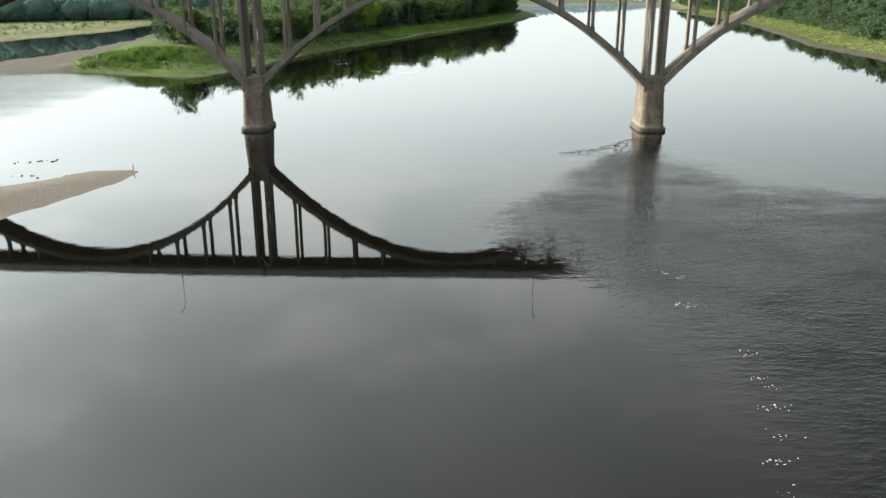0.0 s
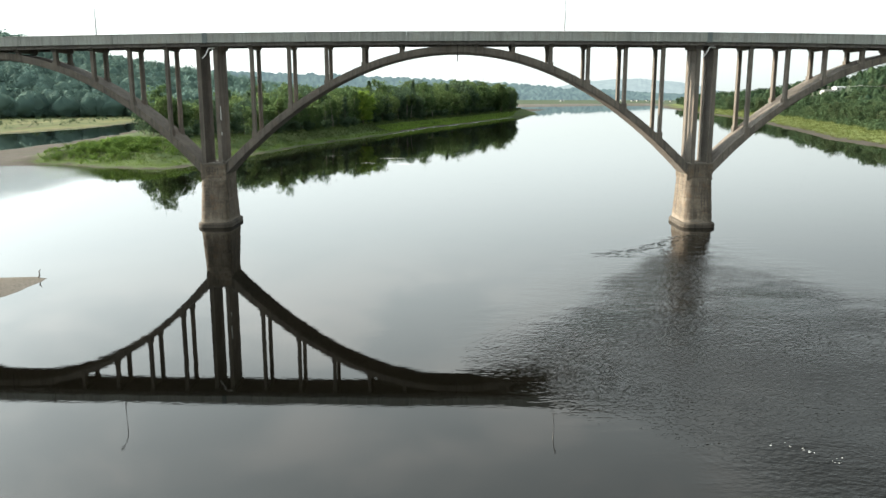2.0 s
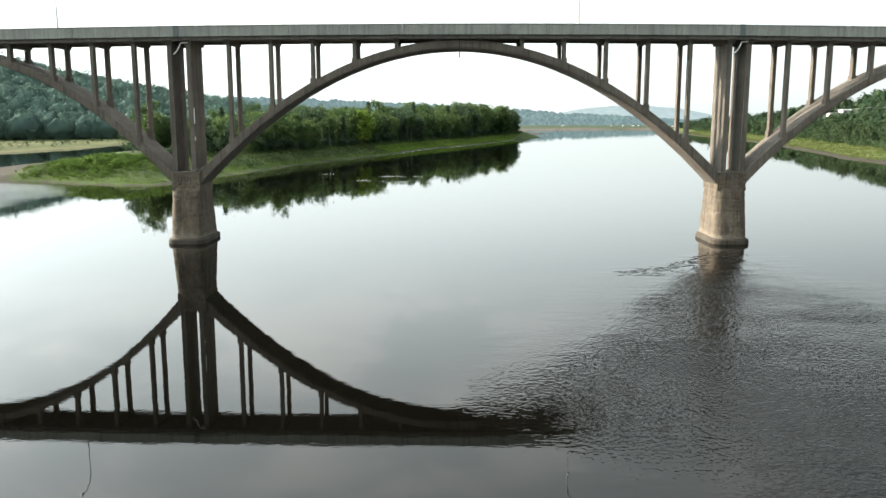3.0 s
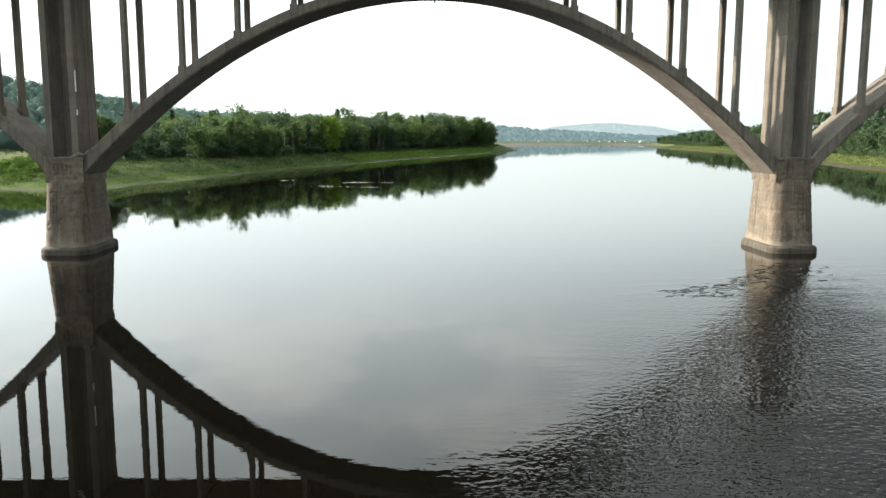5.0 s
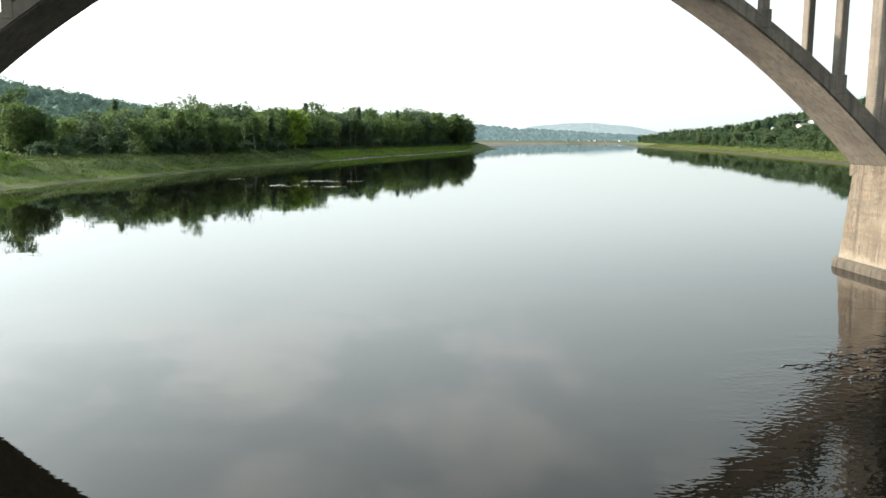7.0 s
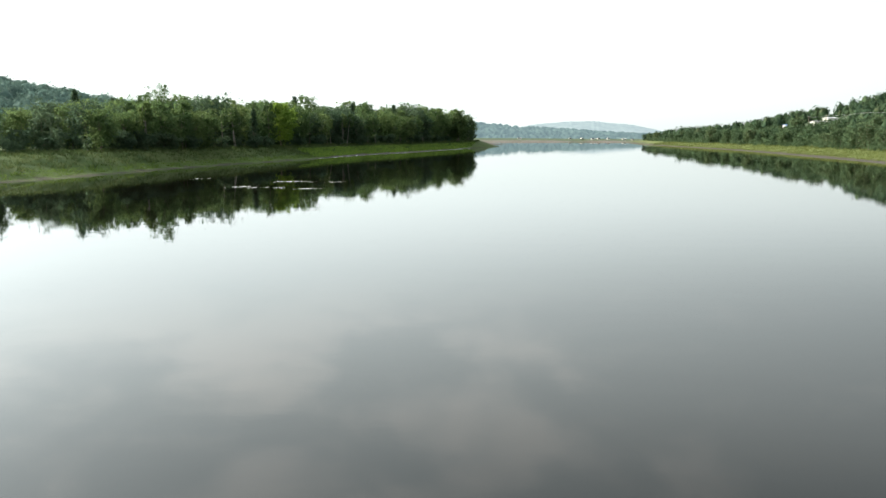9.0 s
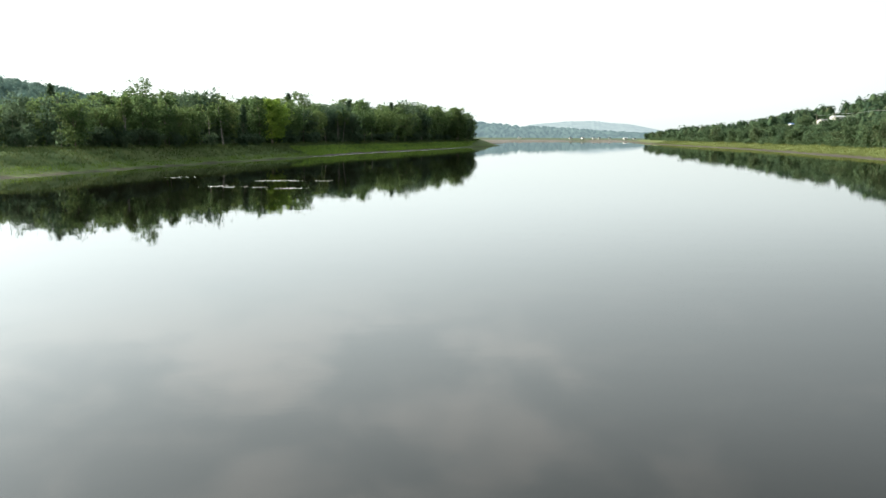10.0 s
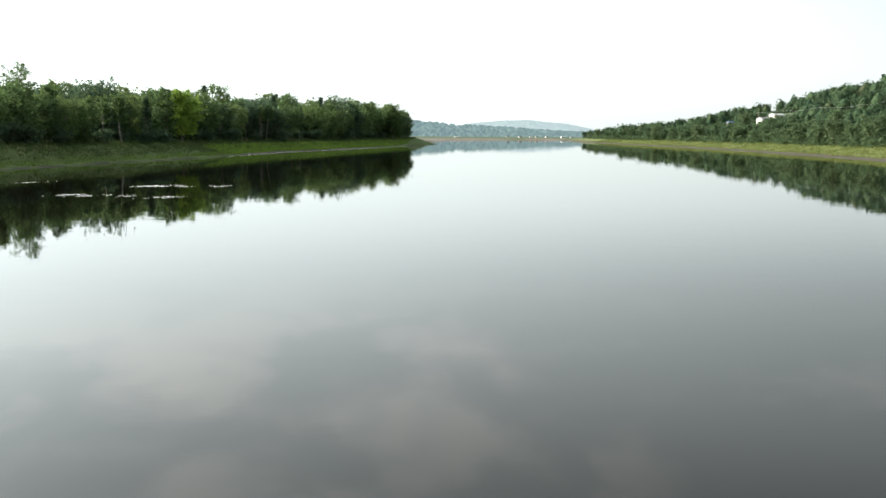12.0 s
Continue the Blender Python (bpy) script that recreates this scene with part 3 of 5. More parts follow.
wooded = smooth((GX - np.interp(GY, *SHORE_R) - 24) / 8)
wooded = np.maximum(wooded, smooth((np.interp(GY, *MAIN_L) - GX - np.interp(GY, [150, 400, 520, 700, 1000], [120, 150, 20, 50, 45])) / 12) * (GY > 120))
wooded = np.maximum(wooded, smooth((inside_distance(GX, GY, ISLAND) - 13) / 5) * smooth((GX + 95) / 10) * smooth((GY - 255) / 20) * (GY < 700))
gravel = np.maximum(gravel, 0.50 * smooth((GX - np.interp(GY, *SHORE_R) + 6) / 6) * smooth((np.interp(GY, *SHORE_R) + 10 - GX) / 5) * (GY > 150) * (GY < 830))
meadow = smooth((GX - np.interp(GY, *SHORE_R) + 6) / 8) * (GY > 150)
a = ground.data.attributes.new("gravel", "FLOAT", "POINT")
a.data.foreach_set("value", gravel.ravel())
a = ground.data.attributes.new("flat", "FLOAT", "POINT")
a.data.foreach_set("value", ((GX < -140) & (GY > 120) & (GY < 620)).astype(np.float32).ravel())
a = ground.data.attributes.new("meadow", "FLOAT", "POINT")
a.data.foreach_set("value", meadow.astype(np.float32).ravel())
a = ground.data.attributes.new("wooded", "FLOAT", "POINT")
a.data.foreach_set("value", wooded.astype(np.float32).ravel())

wx = axis((-4200, -200, 500), (-200, 200, 50), (200, 4200, 500))
wy = axis((-1200, 0, 300), (0, 300, 50), (300, 4600, 500))
WX, WY = np.meshgrid(wx, wy)
idx = np.arange(WX.size).reshape(WX.shape)
quads = np.stack([idx[:-1, :-1], idx[:-1, 1:], idx[1:, 1:], idx[1:, :-1]], -1).reshape(-1, 4)
tagged(mesh_object("water", np.stack([WX, WY, 0 * WX], -1).reshape(-1, 3), quads, WATER), "calm dark river mirroring the pale sky, rippled below the pier", "river", kind="structure")

# ---------------------------------------------------------------- bridge
YC = 121.75                      # middle of the deck
CX = 1.22                        # middle of the main span
LEFT_HALF, RIGHT_HALF = 26.95, 27.35
PIERS = (-28.33 - 2 * LEFT_HALF, -28.33, 30.77, 30.77 + 2 * RIGHT_HALF)
K_TOP, K_BOT, Q_BOT, Z_TOP, Z_BOT = 0.0176, 0.0175, 1.0e-6, 21.62, 20.72
HALF_W = 2.25
bridge = tagged(empty("concrete_arch_bridge", (CX, YC, 0)), "weathered grey concrete open-spandrel arch bridge over the river", "bridge")


def on_bridge(ob):
    """Parent a part that was built in world places."""
    ob.parent = bridge
    ob.matrix_parent_inverse = Matrix.Translation((-CX, -YC, 0))
    return ob


def arch_top(u, half):
    k = K_TOP * (29.55 / half) ** 2
    return Z_TOP - k * u * u


def arch_bottom(u, half):
    w = u * 29.55 / half
    return Z_BOT - K_BOT * w ** 2 - Q_BOT * w ** 4


def arch(cx, half):
    """One barrel ring with chamfered edges and a drip groove along the foot of its sides."""
    bm = bmesh.new()
    n, reach = 56, half - 1.0
    rings = []
    for i in range(n + 1):
        u = -reach + 2 * reach * i / n
        t, b = arch_top(u, half), arch_bottom(u, half)
        c = 0.06
        prof = [(-HALF_W + c, t), (-HALF_W, t - c), (-HALF_W, b + 0.13), (-HALF_W + 0.10, b + 0.11), (-HALF_W + 0.10, b + 0.05), (-HALF_W + 0.03, b + 0.04), (-HALF_W + 0.05, b)]
        prof = prof + [(-y, z) for y, z in reversed(prof)]
        rings.append([bm.verts.new((cx + u, YC + y, z)) for y, z in prof])
    for a, c in zip(rings, rings[1:]):
        for s in range(len(a)):
            bm.faces.new((a[s], c[s], c[(s + 1) % len(a)], a[(s + 1) % len(a)]))
    bm.faces.new(rings[0])
    bm.faces.new(rings[-1][::-1])
    bmesh.ops.recalc_face_normals(bm, faces=bm.faces)
    return on_bridge(part("arch", bm, CONCRETE))


def rounded_ring(bm, cx, hx, hy, r, z, seg=5):
    pts = []
    for sx, sy, a0 in ((1, 1, 0), (-1, 1, 90), (-1, -1, 180), (1, -1, 270)):
        for s in range(seg + 1):
            a = radians(a0 + 90 * s / seg)
            pts.append(bm.verts.new((cx + sx * (hx - r) + r * math.cos(a), YC + sy * (hy - r) + r * math.sin(a), z)))
    return pts


def loft(bm, rings):
    for a, c in zip(rings, rings[1:]):
        for s in range(len(a)):
            bm.faces.new((a[s], a[(s + 1) % len(a)], c[(s + 1) % len(a)], c[s]))
    bm.faces.new(rings[0][::-1])
    bm.faces.new(rings[-1])


def worn(bm, amount, size, seed):
    """Push the surface in and out a little, more at chipped places."""
    bm.normal_update()
    for v in bm.verts:
        p = v.co / size
        a = noise.noise((p.x + seed, p.y, p.z)) + 0.5 * noise.noise((p.x * 2.3, p.y * 2.3 + seed, p.z * 2.3))
        chip = min(0.0, a + 0.25) * 2.2
        v.co += v.normal * amount * (0.35 * a + chip)


def worn_block(x0, x1, y0, y1, z0, z1, amount, seed, cell=0.22):
    """A block with a fine skin, its faces and edges chipped."""
    bm = bmesh.new()
    box(bm, x0, x1, y0, y1, z0, z1)
    cuts = lambda s: max(1, int(s / cell))
    for k, size in ((0, x1 - x0), (1, y1 - y0), (2, z1 - z0)):
        edges = [e for e in bm.edges if abs((e.verts[0].co - e.verts[1].co)[k]) > 0.8 * size]
        bmesh.ops.subdivide_edges(bm, edges=edges, cuts=cuts(size), use_grid_fill=True)
    worn(bm, amount, 0.55, seed)
    return bm


def pier(cx):
    bm = bmesh.new()
    levels = [(0.4, 1.80, 3.30, 1.0)] + [(0.4 + 5.15 * k / 22, 1.80 - 0.18 * k / 22, 3.30 - 0.68 * k / 22, 1.0 - 0.15 * k / 22) for k in range(1, 23)] + [(5.75, 1.57, 2.55, 0.8), (5.95, 1.50, 2.46, 0.78)]
    rings = []
    for z, hx, hy, rad in levels:
        cut = 0.025 if min(abs(z - 1.80), abs(z - 3.45), abs(z - 4.85)) < 0.12 else 0.0     # lift lines of the casting
        rings.append(rounded_ring(bm, cx, hx - cut, hy - cut, rad, z, 8))
    loft(bm, rings)
    long = [e for e in bm.edges if e.calc_length() > 0.8 and abs(e.verts[0].co.z - e.verts[1].co.z) < 0.01]
    bmesh.ops.subdivide_edges(bm, edges=long, cuts=7, use_grid_fill=True)
    worn(bm, 0.045, 0.6, cx)
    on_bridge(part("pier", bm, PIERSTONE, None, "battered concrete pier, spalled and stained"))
    bm = bmesh.new()
    loft(bm, [rounded_ring(bm, cx, 2.10, 3.62, 1.2, -2.6, 8), rounded_ring(bm, cx, 2.10, 3.62, 1.2, 0.30, 8), rounded_ring(bm, cx, 2.07, 3.59, 1.2, 0.44, 8), rounded_ring(bm, cx, 1.98, 3.50, 1.2, 0.54, 8), rounded_ring(bm, cx, 1.82, 3.32, 1.1, 0.60, 8)])
    on_bridge(part("pier_footing", bm, WETSTONE, None, "dark wet footing ledge at the waterline"))
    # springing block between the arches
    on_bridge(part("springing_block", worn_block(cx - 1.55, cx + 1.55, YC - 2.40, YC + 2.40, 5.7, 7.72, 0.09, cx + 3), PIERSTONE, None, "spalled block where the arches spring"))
    on_bridge(part("springing_cornice", worn_block(cx - 1.60, cx + 1.60, YC - 2.45, YC + 2.45, 7.60, 7.76, 0.05, cx + 9), CONCRETE))
    # twin walls with pilasters and a sunk web
    inner = 1 if cx < CX else -1
    for s in (-1, 1):
        c = cx + s * (0.88 if s == inner else 1.14)
        wall = on_bridge(part("pier_wall", boxes((c - 0.243, c + 0.243, YC - 0.6, YC + 0.6, 7.7, 21.5)), CONCRETE))
        for y0, y1 in ((-2.05, -0.22), (0.22, 1.95)):
            p = part("pilaster", shaft(c, 0.27, YC + y0, YC + y1), CONCRETE)
            p.parent = wall
        cap_beam(c, 0.42)


def bare_steel(x0, x1, z0, z1, front, seed):
    """Reinforcement laid bare where the concrete has spalled; front(z) is the face's y."""
    r = random.Random(seed)
    n = max(2, round((x1 - x0) / 0.32))
    for k in range(n):
        x = x0 + (x1 - x0) * (k + 0.5) / n + r.uniform(-0.05, 0.05)
        a, b = z0 + r.uniform(0, 0.35) * (z1 - z0), z1 - r.uniform(0, 0.25) * (z1 - z0)
        pts = [(x + r.uniform(-0.025, 0.025), front(z) + 0.01, z) for z in (a, a + (b - a) * 0.35, a + (b - a) * 0.7, b)]
        on_bridge(part("reinforcing_bar", tube(pts, 0.026, 6), RUST, None, "rusted reinforcing bar laid bare"))
    for k in range(max(2, round((z1 - z0) / 0.42))):
        z = z1 - 0.12 - 0.42 * k + r.uniform(-0.05, 0.05)
        a, b = x0 + r.uniform(-0.1, 0.25) * (x1 - x0), x1 - r.uniform(-0.1, 0.35) * (x1 - x0)
        pts = [(x, front(z) + 0.005, z + r.uniform(-0.03, 0.03)) for x in (a, (a + b) / 2, b)]
        on_bridge(part("reinforcing_bar", tube(pts, 0.022, 6), RUST, None, "rusted reinforcing bar laid bare"))


def shaft(cx, hx, y0, y1):
    """An upright with chamfered corners and a groove at each lift of the casting."""
    bm = bmesh.new()
    rings = []
    for z, g in ((7.7, 0), (10.42, 0), (10.45, 0.02), (10.48, 0), (13.96, 0), (14.0, 0.03), (14.04, 0), (17.66, 0), (17.7, 0.03), (17.74, 0), (21.5, 0)):
        c = 0.03
        a, b, d = hx - g, y0 + g, y1 - g
        rings.append([bm.verts.new((cx + x, y, z)) for x, y in ((-a, b + c), (-a + c, b), (a - c, b), (a, b + c), (a, d - c), (a - c, d), (-a + c, d), (-a, d - c))])
    loft(bm, rings)
    return bm


def cap_beam(cx, hw=0.27):
    """Cross beam under the deck with corbelled ends."""
    bm = bmesh.new()
    prof = [(-2.85, 22.0), (-2.85, 21.78), (-2.45, 21.62), (-2.15, 21.36), (2.15, 21.36), (2.45, 21.62), (2.85, 21.78), (2.85, 22.0)]
    a = [bm.verts.new((cx - hw, YC + y, z)) for y, z in prof]
    c = [bm.verts.new((cx + hw, YC + y, z)) for y, z in prof]
    for s in range(len(a)):
        bm.faces.new((a[s], a[(s + 1) % 8], c[(s + 1) % 8], c[s]))
    bm.faces.new(a[::-1])
    bm.faces.new(c)
    bmesh.ops.recalc_face_normals(bm, faces=bm.faces)
    return on_bridge(part("cap_beam", bm, SOFFIT))


def column_pair(x, cx, half):
    z0 = min(arch_top(x - cx - 0.2, half), arch_top(x - cx + 0.2, half))
    for y in (YC - 1.84, YC + 1.84):
        if z0 < 21.2:
            bm = boxes((x - 0.20, x + 0.20, y - 0.36, y + 0.36, z0 - 0.3, 21.55), bevel=0.04)
            col = on_bridge(part("spandrel_column", bm, CONCRETE))
            if z0 < 20.4:
                zt = max(arch_top(x - cx - 0.3, half), arch_top(x - cx + 0.3, half)) + 0.18
                foot = part("column_foot", boxes((x - 0.29, x + 0.29, y - 0.45, y + 0.45, z0 - 0.45, zt), bevel=0.03), CONCRETE)
                foot.parent = col
    cap_beam(x)


MAIN_HALF = 29.55
arch(CX, MAIN_HALF)
for k in range(6):
    for s in (-1, 1):
        column_pair(CX + 0.05 + s * (2.2 + 4.45 * k), CX, MAIN_HALF)
for c, half in ((PIERS[1] - LEFT_HALF, LEFT_HALF), (PIERS[2] + RIGHT_HALF, RIGHT_HALF)):
    arch(c, half)
    for k in range(-5, 6):
        column_pair(c + 4.40 * k, c, half)
for c in PIERS:
    pier(c)
pier_face = lambda z: YC - 3.30 + 0.68 * (z - 0.4) / 5.15
block_face = lambda z: YC - 2.42
bare_steel(30.85, 31.85, 1.6, 5.0, pier_face, 3)
bare_steel(30.0, 30.75, 6.3, 7.35, block_face, 4)
bare_steel(-29.55, -28.75, 2.4, 5.2, pier_face, 5)
bare_steel(-29.3, -27.6, 6.4, 7.3, block_face, 6)
for c in (PIERS[0] - 27, PIERS[3] + 27):
    on_bridge(part("abutment", boxes((c - 26, c + 26, YC - 2.4, YC + 2.4, -2, 21.9), bevel=0.1), PIERSTONE))

D0, D1 = PIERS[0] - 53, PIERS[3] + 53
joints = [D0, *PIERS, D1]


def beam(x0, x1, y0, y1, z0, z1, n=6):
    """A long bar along x, cut into n lengths so that it can follow the crest of the road."""
    bm = bmesh.new()
    rings = [[bm.verts.new((x0 + (x1 - x0) * i / n, y, z)) for y, z in ((y0, z0), (y1, z0), (y1, z1), (y0, z1))] for i in range(n + 1)]
    loft(bm, rings)
    bmesh.ops.recalc_face_normals(bm, faces=bm.faces)
    return bm


for a, c in zip(joints, joints[1:]):
    on_bridge(part("deck_slab", beam(a + 0.02, c - 0.02, YC - 2.75, YC + 2.75, 21.96, 22.30), SOFFIT))
    on_bridge(part("road_surface", beam(a + 0.02, c - 0.02, YC - 2.5, YC + 2.5, 22.304, 22.38), ASPHALT))
    for s in (-1, 1):
        y0, y1 = sorted((YC + s * 2.72, YC + s * 2.42))
        on_bridge(part("edge_beam", beam(a + 0.03, c - 0.03, y0, y1, 21.70, 21.955), SOFFIT))
        n = 5
        for i in range(n):
            b0, b1 = a + (c - a) * i / n + 0.012, a + (c - a) * (i + 1) / n - 0.012
            y0, y1 = sorted((YC + s * 3.05, YC + s * 2.76))
            panel = on_bridge(part("parapet", boxes((b0, b1, y0, y1, 22.08, 23.12), bevel=0.03), PARAPET, None, "pale grey concrete parapet"))
            y0, y1 = sorted((YC + s * 3.09, YC + s * 2.72))
            part("coping", boxes((b0, b1, y0, y1, 23.10, 23.21), bevel=0.025), PARAPET, panel)
for c in PIERS:
    for s in (-1, 1):
        y0, y1 = sorted((YC + s * 3.11, YC + s * 2.9))
        on_bridge(part("joint_plate", boxes((c - 0.30, c + 0.30, y0, y1, 22.04, 23.22), bevel=0.02), JOINT, None, "dark joint cover plate"))


def drain_pipe(x, y):
    ob = on_bridge(part("drain_pipe", tube([(x, y, 22.0), (x, y, 21.0), (x, y, 19.75)], 0.055, 8), RUST))
    return ob


def scupper_pipe(x, y, way):
    pts = [(x + 0.75, y, 21.55), (x - 0.5 * 0, y, 21.5), (x - 0.05 * way, y, 21.35), (x - 0.35 * way, y - 0.05, 20.75), (x - 0.75 * way, y - 0.05, 20.35)]
    return on_bridge(part("scupper_pipe", tube(pts, 0.075, 8), WHITEPIPE, None, "white plastic drain elbow"))


for c in (CX, PIERS[1] - LEFT_HALF, PIERS[2] + RIGHT_HALF):
    drain_pipe(c + 0.05, YC - 2.62)
for c, way in ((PIERS[1], 1), (PIERS[2], 1)):
    scupper_pipe(c + 0.2, YC - 2.35, way)


def street_lamp(x):
    lamp = tagged(empty("street_lamp", (x, YC + 2.9, 23.2 - 0.0002 * (x - 5) ** 2)), "tall thin galvanised lamp post on the bridge parapet", "street lamp", "lamps along the bridge")
    part("base_plate", boxes((-0.16, 0.16, -0.14, 0.14, 0.0, 0.05), bevel=0.01), STEEL, lamp)
    pts = [(0, 0, 0), (0, 0, 2.0), (0, 0, 6.6), (0, -0.12, 7.2), (0, -0.5, 7.7), (0, -1.2, 8.0), (0, -1.9, 8.08)]
    part("pole", tube(pts, [0.105, 0.095, 0.07, 0.06, 0.055, 0.05, 0.045], 8), STEEL, lamp)
    head = bmesh.new()
    box(head, -0.14, 0.14, -2.55, -1.85, 8.0, 8.16, bevel=0.05)
    part("lamp_head", head, STEEL, lamp)
    return lamp


for x in (-43.45, 14.6, 72.7):
    street_lamp(x)

# the road crests over the main span: lower the bridge towards its ends
for ob in bridge.children_recursive:
    if ob.type == "MESH":
        for v in ob.data.vertices:
            if v.co.z > 6:
                v.co.z -= 0.00020 * (v.co.x - 5.0) ** 2 * min(1.0, (v.co.z - 6) / 15)

# ---------------------------------------------------------------- trees and plants
def leaf_sprays(rng, centres, sizes, outward, flat=0.35, tumble=0.75):
    """Three-cornered leaf sprays about centres, turned mostly outward."""
    n = len(centres)
    nrm = outward + rng.normal(0, tumble, (n, 3))
    nrm[:, 2] += flat
    nrm /= np.linalg.norm(nrm, axis=1)[:, None] + 1e-9
    ref = rng.normal(0, 1, (n, 3))
    u = np.cross(nrm, ref)
    u /= np.linalg.norm(u, axis=1)[:, None] + 1e-9
    v = np.cross(nrm, u)
    s = sizes[:, None]
    verts = np.stack([centres + u * s * 0.75, centres - u * s * 0.4 + v * s * 0.45, centres - u * s * 0.4 - v * s * 0.45], 1).reshape(-1, 3)
    return verts, np.arange(3 * n).reshape(-1, 3)


def crown_arrays(seed, height, radius, base, clumps, leaves, leaf, spire=False, tumble=0.8, puff=0.20):
    """A crown of leafy boughs on several leaders of unequal height, thinning to feathery tips."""
    rng = np.random.default_rng(seed)
    span = height - base
    lead = 1 if spire else 5
    la = rng.random() * 6.28 + np.arange(lead) * 6.28 / lead + rng.normal(0, 0.4, lead)
    off = 0 * la if spire else radius * (0.35 + 0.30 * rng.random(lead))
    tall = np.ones(lead) if spire else 0.82 + 0.18 * rng.random(lead)
    tall[0] = 1.0
    wide = np.ones(lead) if spire else 0.58 + 0.22 * rng.random(lead)
    k = rng.integers(0, lead, clumps)
    f = rng.random(clumps) ** 0.75
    prof = (1.02 - f) ** 0.9 if spire else np.sin(math.pi * np.minimum(1, 0.16 + 0.76 * f)) ** 0.6
    a = rng.random(clumps) * 2 * math.pi
    r = radius * wide[k] * prof * (0.5 + 0.6 * rng.random(clumps) ** 0.6)
    cx = off[k] * np.cos(la[k]) * (0.35 + 0.65 * f)
    cy = off[k] * np.sin(la[k]) * (0.35 + 0.65 * f)
    z = base + span * tall[k] * (0.05 + 0.95 * f)
    tip = np.stack([cx + r * np.cos(a), cy + r * np.sin(a), z], 1)
    root = np.stack([cx * 0.8, cy * 0.8, z - 0.5 * r - 0.05 * span], 1)
    per = max(1, leaves // clumps)
    s = 1.06 - 0.75 * rng.random((clumps, per, 1)) ** 1.5
    fat = radius * puff * (0.35 + 1.1 * np.clip(1.05 - s, 0, 1)) * (0.6 + 0.8 * rng.random((clumps, 1, 1)))
    p = root[:, None, :] + (tip - root)[:, None, :] * s + rng.normal(0, 1, (clumps, per, 3)) * fat * np.array([1, 1, 0.75])
    mid = np.array([0, 0, base + 0.40 * span])
    out = 0.8 * (p - mid) / (np.linalg.norm(p - mid, axis=2)[:, :, None] + 1e-6)
    size = leaf * (0.6 + 0.8 * rng.random(clumps * per))
    v, fc = leaf_sprays(rng, p.reshape(-1, 3), size, out.reshape(-1, 3), 0.35, tumble)
    return v, fc, tip


def limb_arrays(a, b, r0, r1, sides=6):
    a, b = np.array(a, float), np.array(b, float)
    d = b - a
    d /= np.linalg.norm(d)
    u = np.cross(d, (0.3, 0.9, 0.1))
    u /= np.linalg.norm(u)
    w = np.cross(d, u)
    ang = np.arange(sides) * 2 * math.pi / sides
    ring = np.cos(ang)[:, None] * u + np.sin(ang)[:, None] * w
    v = np.concatenate([a + ring * r0, b + ring * r1])
    i = np.arange(sides)
    f = np.stack([i, (i + 1) % sides, (i + 1) % sides + sides, i + sides], 1)
    return v, f


def join(pieces):
    vs, fs, n = [], [], 0
    for v, f in pieces:
        vs.append(v)
        fs.append(f + n)
        n += len(v)
    return np.concatenate(vs), np.concatenate(fs)


def tree(name, seed, height, radius, base, leaf_mat, clumps=46, leaves=2400, leaf=0.62, label="", spire=False, bark=None):
    """A tree at the origin: tapered trunk with limbs, and a crown of leaf sprays."""
    rng = np.random.default_rng(seed + 77)
    top = empty(name)
    v, f, cc = crown_arrays(seed, height, radius, base, clumps, leaves, leaf, spire=spire)
    wood = []
    bend = rng.normal(0, 0.25, 2)
    p0, p1, p2 = (0, 0, -0.6), (bend[0], bend[1], base + 0.25 * (height - base)), (bend[0] * 1.6, bend[1] * 1.6, height * 0.9)
    r = (0.009 if bark else 0.014) * height
    wood += [limb_arrays(p0, p1, r, r * 0.7, 8), limb_arrays(p1, p2, r * 0.7, r * 0.15, 8)]
    for k in range(9):
        c = cc[rng.integers(len(cc))]
        s = base * 0.8 + (c[2] - base * 0.8) * 0.45
        wood.append(limb_arrays((bend[0] * s / height, bend[1] * s / height, s), c, r * 0.34, r * 0.08, 5))
    wv, wf = join(wood)
    mesh_object("trunk", wv, wf, bark or BARK, top)
    mesh_object("crown", v, f, leaf_mat, top)
    return tagged(top, label, "tree")


rng = np.random.default_rng(11)


def settle(x, y):
    return float(ground_height(np.array([x]), np.array([y]))[0])


def plant(proto, x, y, scale=1.0, turn=None, group="", lift=0.0, sz=None):
    m = pose(x, y, settle(x, y) + lift, 0, 0, rng.random() * 360 if turn is None else turn)
    ob = copy_thing(proto, m)
    ob.scale = (scale, scale, sz or scale)
    if group:
        ob["group"] = group
    return ob


def remove(proto):
    for o in (*proto.children_recursive, proto):
        bpy.data.objects.remove(o)


broad = [
    tree("broadleaf_tree", 1, 14.0, 5.2, 0.9, LEAF, 110, 3100, 0.50, "dense green broadleaf tree in the riverside wood"),
    tree("broadleaf_tree", 2, 13.0, 5.6, 0.8, LEAF, 110, 3100, 0.50, "spreading green broadleaf tree in the riverside wood"),
    tree("broadleaf_tree", 3, 15.0, 4.4, 1.2, LEAF, 100, 3000, 0.49, "tall slim broadleaf tree in the riverside wood"),
    tree("broadleaf_tree", 4, 13.5, 4.9, 0.9, LEAF_DARK, 100, 3000, 0.49, "dark green broadleaf tree in the riverside wood"),
    tree("broadleaf_tree", 5, 12.0, 5.2, 0.5, LEAF_DARK, 110, 3000, 0.50, "low dark broadleaf tree at the edge of the wood"),
]
